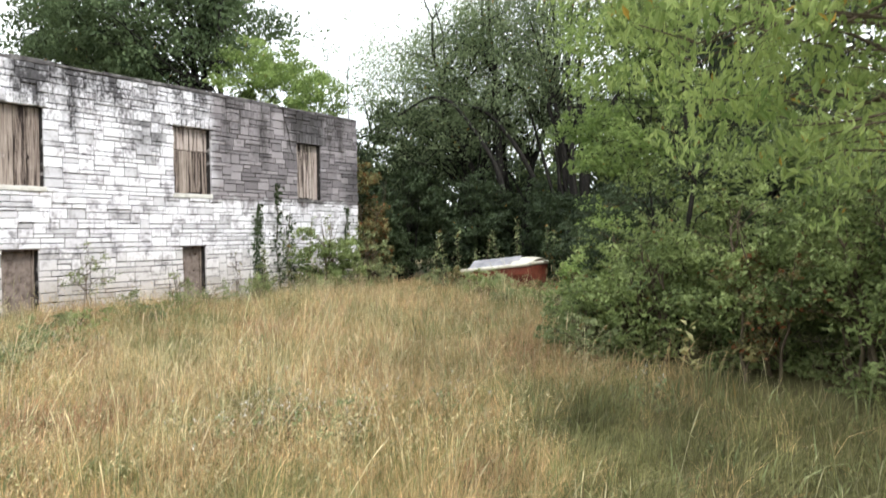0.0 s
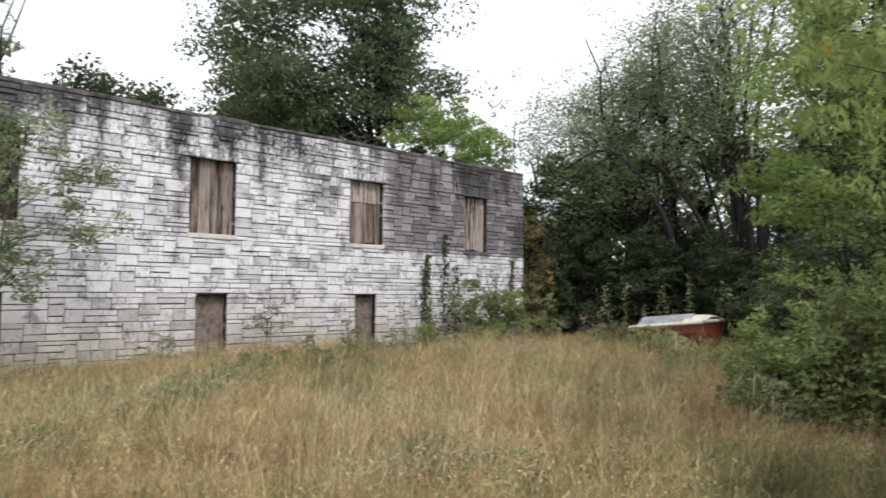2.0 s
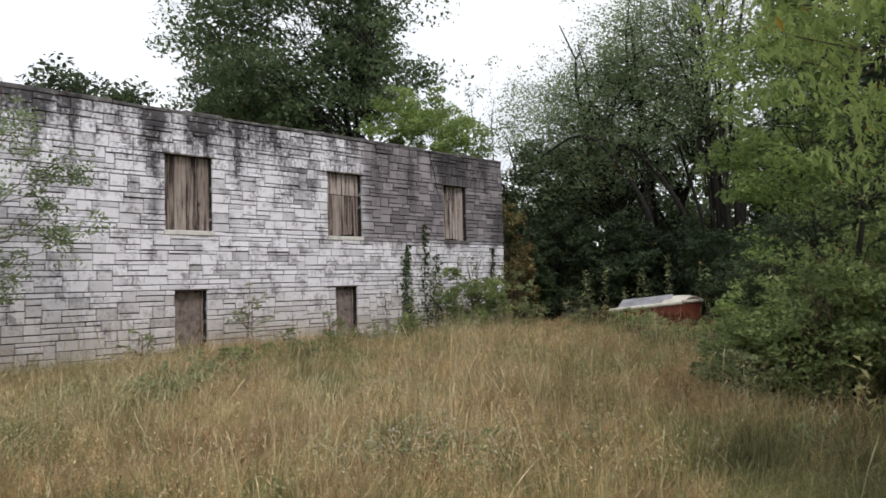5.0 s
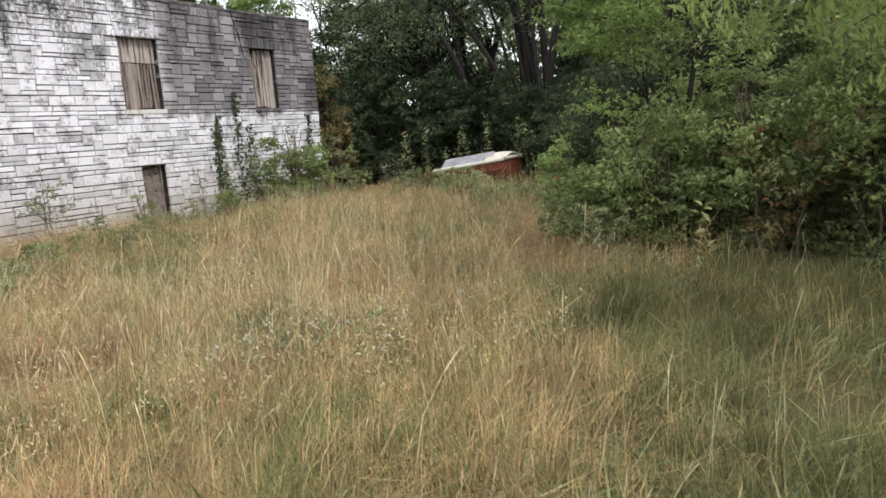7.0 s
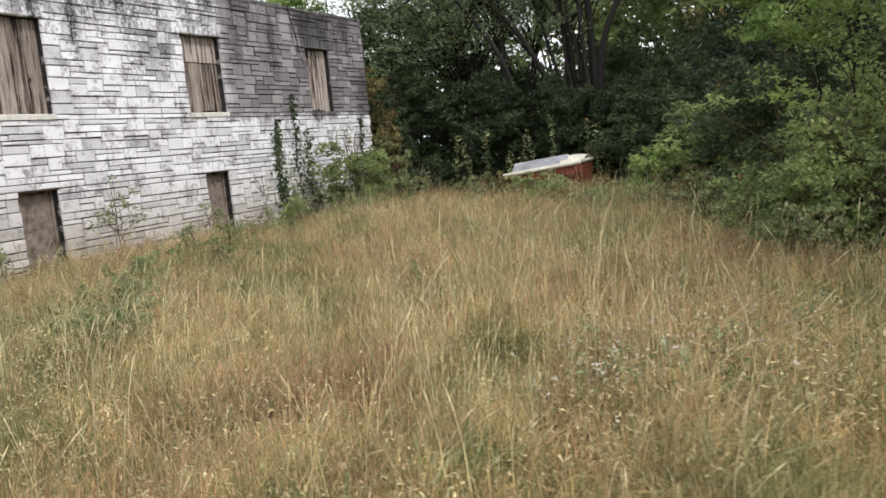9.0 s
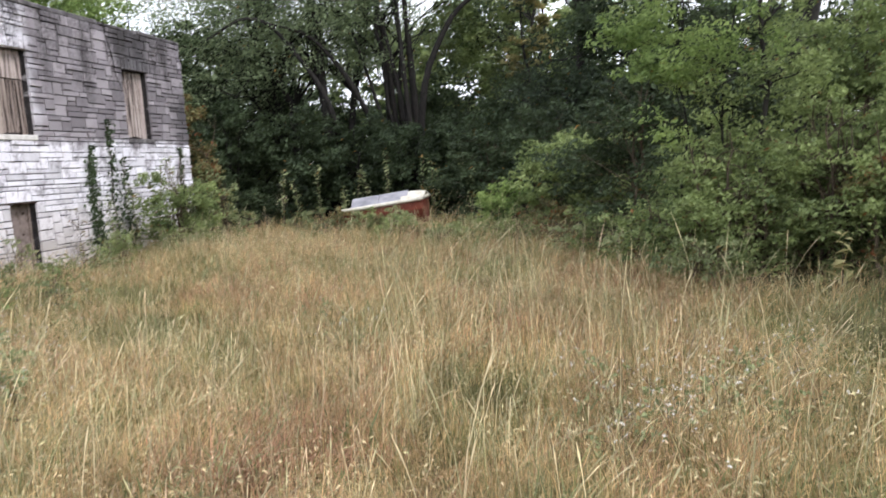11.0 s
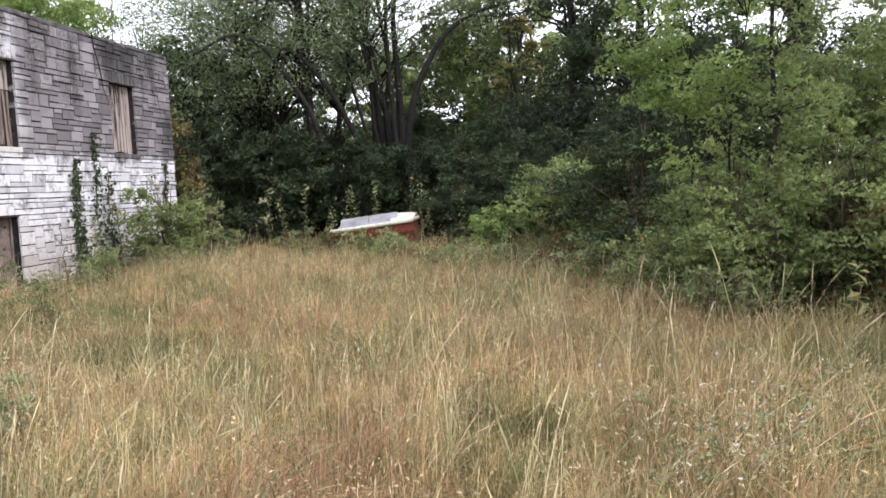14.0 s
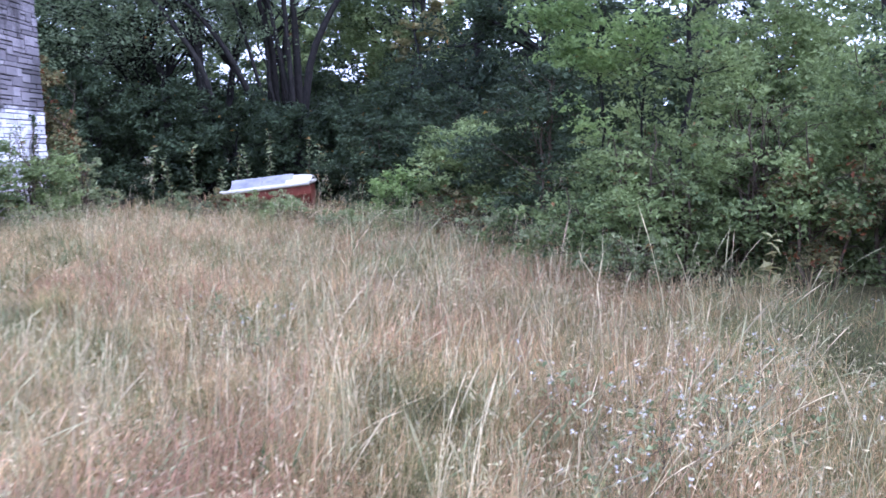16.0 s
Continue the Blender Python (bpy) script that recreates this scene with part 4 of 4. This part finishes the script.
# white asters in the foreground
for n, (x, y) in enumerate([(-3.75, 4.5), (-3.95, 4.25), (-3.4, 5.2), (-3.55, 4.65), (-3.3, 4.95), (-3.15, 4.75), (-2.95, 5.6), (-3.95, 4.8), (-4.1, 5.2), (-3.7, 4.9), (-7.6, 4.85), (-8.15, 5.65), (-7.95, 4.95),
                          (-8.8, 6.1), (-9.15, 7.05), (-8.4, 5.3), (-9.65, 8.6), (-8.5, 6.4), (-1.7, 6.6), (-6.4, 7.2), (-6.0, 6.6)]):
    rng = np.random.default_rng(360 + n)
    ob = plant("aster", "low weed with clusters of small white flowers", "wildflower", (x, y), 0.44, (x, y, 0.32), (0.24, 0.24, 0.15), 7, 70, 0.035, WEED, 360 + n, 0.003, 4, TWIG, low=0.05)
    c = rng.normal(0, 1, (15, 3)) * np.array([0.2, 0.2, 0.07]) + np.array([0, 0, 0.42])
    c = np.repeat(c, 4, 0) + rng.normal(0, 0.008, (60, 3))
    V, F = leaf_quads(rng, c, 0.014, 0.7, 0.0)
    tagged(mesh_object("blossom", V, F, PETAL, ob), "small white flowers", kind="stuff")


# ---- grass ----
def blades(name, label, tufts, per, h_lo, h_hi, width, mat, seed, area, head=False, fan=0.3, tuft_r=0.07):
    rng = np.random.default_rng(seed)
    x0, x1, y0, y1 = area
    t = np.stack([rng.uniform(x0, x1, tufts), rng.uniform(y0, y1, tufts)], -1)
    lump = np.zeros(tufts)
    for fx, fy, ph in ((1.3, 1.1, 0.7), (2.9, -1.7, 2.0), (-2.1, 3.7, 4.1), (5.3, 4.4, 1.2), (6.1, -5.2, 3.3)):
        lump += 0.13 * np.sin(t[:, 0] * fx + t[:, 1] * fy + ph)
    tall = rng.uniform(0.55, 1.1, tufts) * np.maximum(0.35, 0.88 + lump)
    keep = (t[:, 0] > FACE + 0.12) & ~((np.abs(t[:, 0] + 8.5) < 1.2) & (np.abs(t[:, 1] - 17.35) < 0.8))
    keep &= ~((t[:, 1] > 8.3 - 0.3 * (t[:, 0] + 1.9)) & (t[:, 0] > -2.9) & (t[:, 1] < 19))
    keep &= ~((t[:, 0] > -2.2 - 0.45 * (t[:, 1] - 7.0)) & (t[:, 1] > 4.6) & (rng.uniform(0, 1, tufts) < 0.62))
    t, tall = t[keep], tall[keep]
    p = np.repeat(t, per, 0)
    n = len(p)
    p = p + rng.normal(0, tuft_r, (n, 2))
    keep = p[:, 0] > FACE + 0.06
    h = np.repeat(tall, per) * rng.uniform(h_lo, h_hi, n)
    az = rng.uniform(0, 2 * np.pi, n)
    bend = np.abs(rng.normal(0, fan * 2.1, n)) + 0.05
    d = np.stack([np.cos(az), np.sin(az)], -1) + np.array([0.06, -0.05])
    base = np.column_stack([p, ground_z(p[:, 0], p[:, 1]) - 0.02])
    side = np.column_stack([-np.sin(az + 0.9), np.cos(az + 0.9), np.zeros(n)])
    w = (width * rng.uniform(0.6, 1.4, n))[:, None]

    def at(u):
        q = base.copy()
        q[:, :2] += d * (h * bend * u ** 2)[:, None]
        q[:, 2] += h * u * (1 - 0.25 * bend * u)
        return q

    if head:
        rowsv = [at(0.0) - side * w / 2, at(0.0) + side * w / 2, at(0.55) + side * w * 0.4, at(0.55) - side * w * 0.35, at(0.8) - side * w * 0.3, at(0.8) + side * w * 0.3,
                 at(0.9) + side * w * 0.9, at(0.9) - side * w * 0.9, at(1.0)]
        quads = ((0, 1, 2), (0, 2, 3), (3, 2, 5), (3, 5, 4), (4, 5, 6), (4, 6, 7), (7, 6, 8))
    else:
        rowsv = [at(0.0) - side * w / 2, at(0.0) + side * w / 2, at(0.5) + side * w * 0.42, at(0.5) - side * w * 0.42, at(1.0)]
        quads = ((0, 1, 2), (0, 2, 3), (3, 2, 4))
    V = np.stack(rowsv, 1)[keep]
    k = len(rowsv)
    i = np.arange(len(V))[:, None] * k
    F = np.concatenate([i + np.array(q) for q in quads], 0)
    return tagged(mesh_object(name, V.reshape(-1, 3), F, mat), label, "grass", kind="stuff")


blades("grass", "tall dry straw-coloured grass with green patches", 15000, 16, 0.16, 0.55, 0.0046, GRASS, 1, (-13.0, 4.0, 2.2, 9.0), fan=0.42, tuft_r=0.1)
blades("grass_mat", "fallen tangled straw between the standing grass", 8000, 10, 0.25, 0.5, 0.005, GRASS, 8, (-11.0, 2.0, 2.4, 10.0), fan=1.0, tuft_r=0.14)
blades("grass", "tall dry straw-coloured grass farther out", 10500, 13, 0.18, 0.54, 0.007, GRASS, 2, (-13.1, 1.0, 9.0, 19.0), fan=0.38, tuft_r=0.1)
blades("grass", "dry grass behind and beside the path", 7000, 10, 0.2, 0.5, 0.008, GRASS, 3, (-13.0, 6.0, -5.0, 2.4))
blades("grass_stalks", "pale seed-headed grass stalks standing above the field", 2600, 3, 0.45, 0.9, 0.003, STALK, 4, (-12.8, 3.0, 2.4, 16.0), True, 0.16, 0.12)
blades("grass_stalks", "tall pale straw stalks in the foreground", 420, 4, 0.6, 1.0, 0.0036, STALK, 7, (-8.8, -3.0, 3.3, 7.6), True, 0.15, 0.1)
blades("weed_leaves", "low broad-leaved weeds among the dry grass", 3200, 9, 0.14, 0.4, 0.02, WEED, 6, (-12.8, 3.5, 2.4, 16.5), False, 0.5, 0.09)
blades("meadow_grass", "short rough grass beyond the trees", 2000, 8, 0.3, 0.6, 0.025, GRASS, 5, (-34.0, 16.0, 19.0, 40.0), False, 0.3, 0.2)

# airy seed heads and dry leaf scraps that float over the grass
rng = np.random.default_rng(520)
n = 5200
tuft = np.stack([rng.uniform(-12.5, 1.0, n), 2.6 + 11.0 * rng.uniform(0, 1, n) ** 1.3], -1)
tuft = tuft[(tuft[:, 0] < -2.2 - 0.45 * np.maximum(tuft[:, 1] - 7.0, 0.0)) & (np.hypot(tuft[:, 0] + 2.4, tuft[:, 1] - 1.0) > 2.6)]
lift = 0.3 + 0.1 * np.sin(tuft[:, 0] * 1.3 + tuft[:, 1] * 1.1 + 0.7) + rng.uniform(-0.12, 0.14, len(tuft))
m = 14
c = np.repeat(np.column_stack([tuft, ground_z(tuft[:, 0], tuft[:, 1]) + lift]), m, 0) + rng.normal(0, 1, (len(tuft) * m, 3)) * np.array([0.05, 0.05, 0.07])
V, F = leaf_quads(rng, c, 0.026, 0.25, -0.5, 0.8)
tagged(mesh_object("seed_heads", V, F, STALK), "fine pale seed heads over the dry grass", "grass", kind="stuff")

# far woods that close the horizon
rng = np.random.default_rng(500)
n = 90
a = np.linspace(0, 2 * np.pi, n, endpoint=False) + rng.normal(0, 0.02, n)
cl = []
for q in range(n):
    r = rng.uniform(48, 66)
    c = np.array([-4 + r * math.cos(a[q]), 7 + r * math.sin(a[q])])
    hh = rng.uniform(6, 10)
    m = 420
    v = rng.normal(0, 1, (m, 3))
    v /= np.linalg.norm(v, axis=1)[:, None]
    v *= rng.uniform(0.5, 1, (m, 1))
    cl.append(v * np.array([3.4, 3.4, hh * 0.5]) * rng.uniform(0.8, 1.1) + np.array([c[0], c[1], hh * 0.52]))
cl = np.concatenate(cl)
V, F = leaf_quads(rng, cl, 0.9, 0.7, 0.2, 0.8)
tagged(mesh_object("far_woods", V, F, THICKET), "distant dark green woods round the field", "woods", kind="stuff")

# ---- wall stones ----
rng = random.Random(9)


def intervals(z0, z1):
    cuts = sorted((o[0], o[1]) for o in OPEN if o[2] < (z0 + z1) / 2 < o[3])
    y, out = Y0, []
    for a, b in cuts:
        out.append((y, a))
        y = b
    return out + [(y, Y1)]


stones = []
levels = [-0.05, 1.475, 2.485, 2.56, 3.96, TOP]
for lo, hi in zip(levels, levels[1:]):
    count = max(1, round((hi - lo) / 0.094))
    edges = [lo + (hi - lo) * q / count + (rng.uniform(-0.017, 0.017) if 0 < q < count else 0) for q in range(count + 1)]
    taken = []
    for q in range(count):
        z0, z1 = edges[q], edges[q + 1]
        blocks, spans = sorted(taken), []
        taken = []
        for a, b in intervals(z0, z1):
            y = a
            for c0, c1 in blocks:
                if a <= c0 < b:
                    spans.append((y, c0))
                    y = c1
            spans.append((y, b))
        for a, b in spans:
            y = a
            while y < b - 0.005:
                tall_block = q + 1 < count and rng.random() < 0.42
                w = rng.uniform(0.2, 0.46) if tall_block else rng.uniform(0.2, 0.58)
                if b - y - w < 0.15:
                    w = b - y
                if tall_block and w < 0.6:
                    stones.append((y, y + w, z0, edges[q + 2]))
                    taken.append((y, y + w))
                else:
                    stones.append((y, y + w, z0, z1))
                y += w

# soldier stones over the windows replace what lies there
heads = []
for a, b, c, d in WINDOWS:
    m = 9
    for q in range(m):
        heads.append((a - 0.06 + (b - a + 0.12) * q / m, a - 0.06 + (b - a + 0.12) * (q + 1) / m, d, d + rng.uniform(0.17, 0.24)))


def stone_mesh(y0, y1, z0, z1, proud):
    j = 0.008 if min(y1 - y0, z1 - z0) > 0.06 else 0.005
    e, f = rng.uniform(0.004, 0.009), 0.01
    g = rng.uniform(0.005, 0.0105)
    bk = [(FACE - 0.004, y, z) for y, z in ((y0 + e, z0 + g), (y1 - e, z0 + g), (y1 - e, z1 - g), (y0 + e, z1 - g))]
    mid_r = [(FACE + proud * 0.75, y + rng.uniform(-j, j) * 0.5, z + rng.uniform(-j, j) * 0.5) for _, y, z in bk]
    fr = [(FACE + proud + rng.uniform(-0.006, 0.006), y + (f if y < (y0 + y1) / 2 else -f) * rng.uniform(0.5, 1), z + (f if z < (z0 + z1) / 2 else -f) * rng.uniform(0.4, 0.8)) for _, y, z in bk]
    V = bk + mid_r + fr
    F = [(8, 9, 10, 11)] + [(q + l, (q + 1) % 4 + l, (q + 1) % 4 + 4 + l, q + 4 + l) for l in (0, 4) for q in range(4)]
    return V, F


rest_v, rest_f, made = [], [], 0
for y0, y1, z0, z1 in stones + heads:
    is_head = (y0, y1, z0, z1) in heads
    proud = rng.uniform(0.018, 0.05) if not is_head else rng.uniform(0.06, 0.08)
    V, F = stone_mesh(y0, y1, z0, z1, proud)
    if made < 300 and 8.7 < y0 < 14.2 and 0.6 < z0 < 4.2:
        made += 1
        ob = mesh_object("stone", V, F, STONE, building)
    else:
        k = len(rest_v)
        rest_v += V
        rest_f += [tuple(v + k for v in f) for f in F]
tagged(mesh_object("stonework", rest_v, rest_f, STONE, building), "whitewashed squared stones with worn paint", kind="stuff")
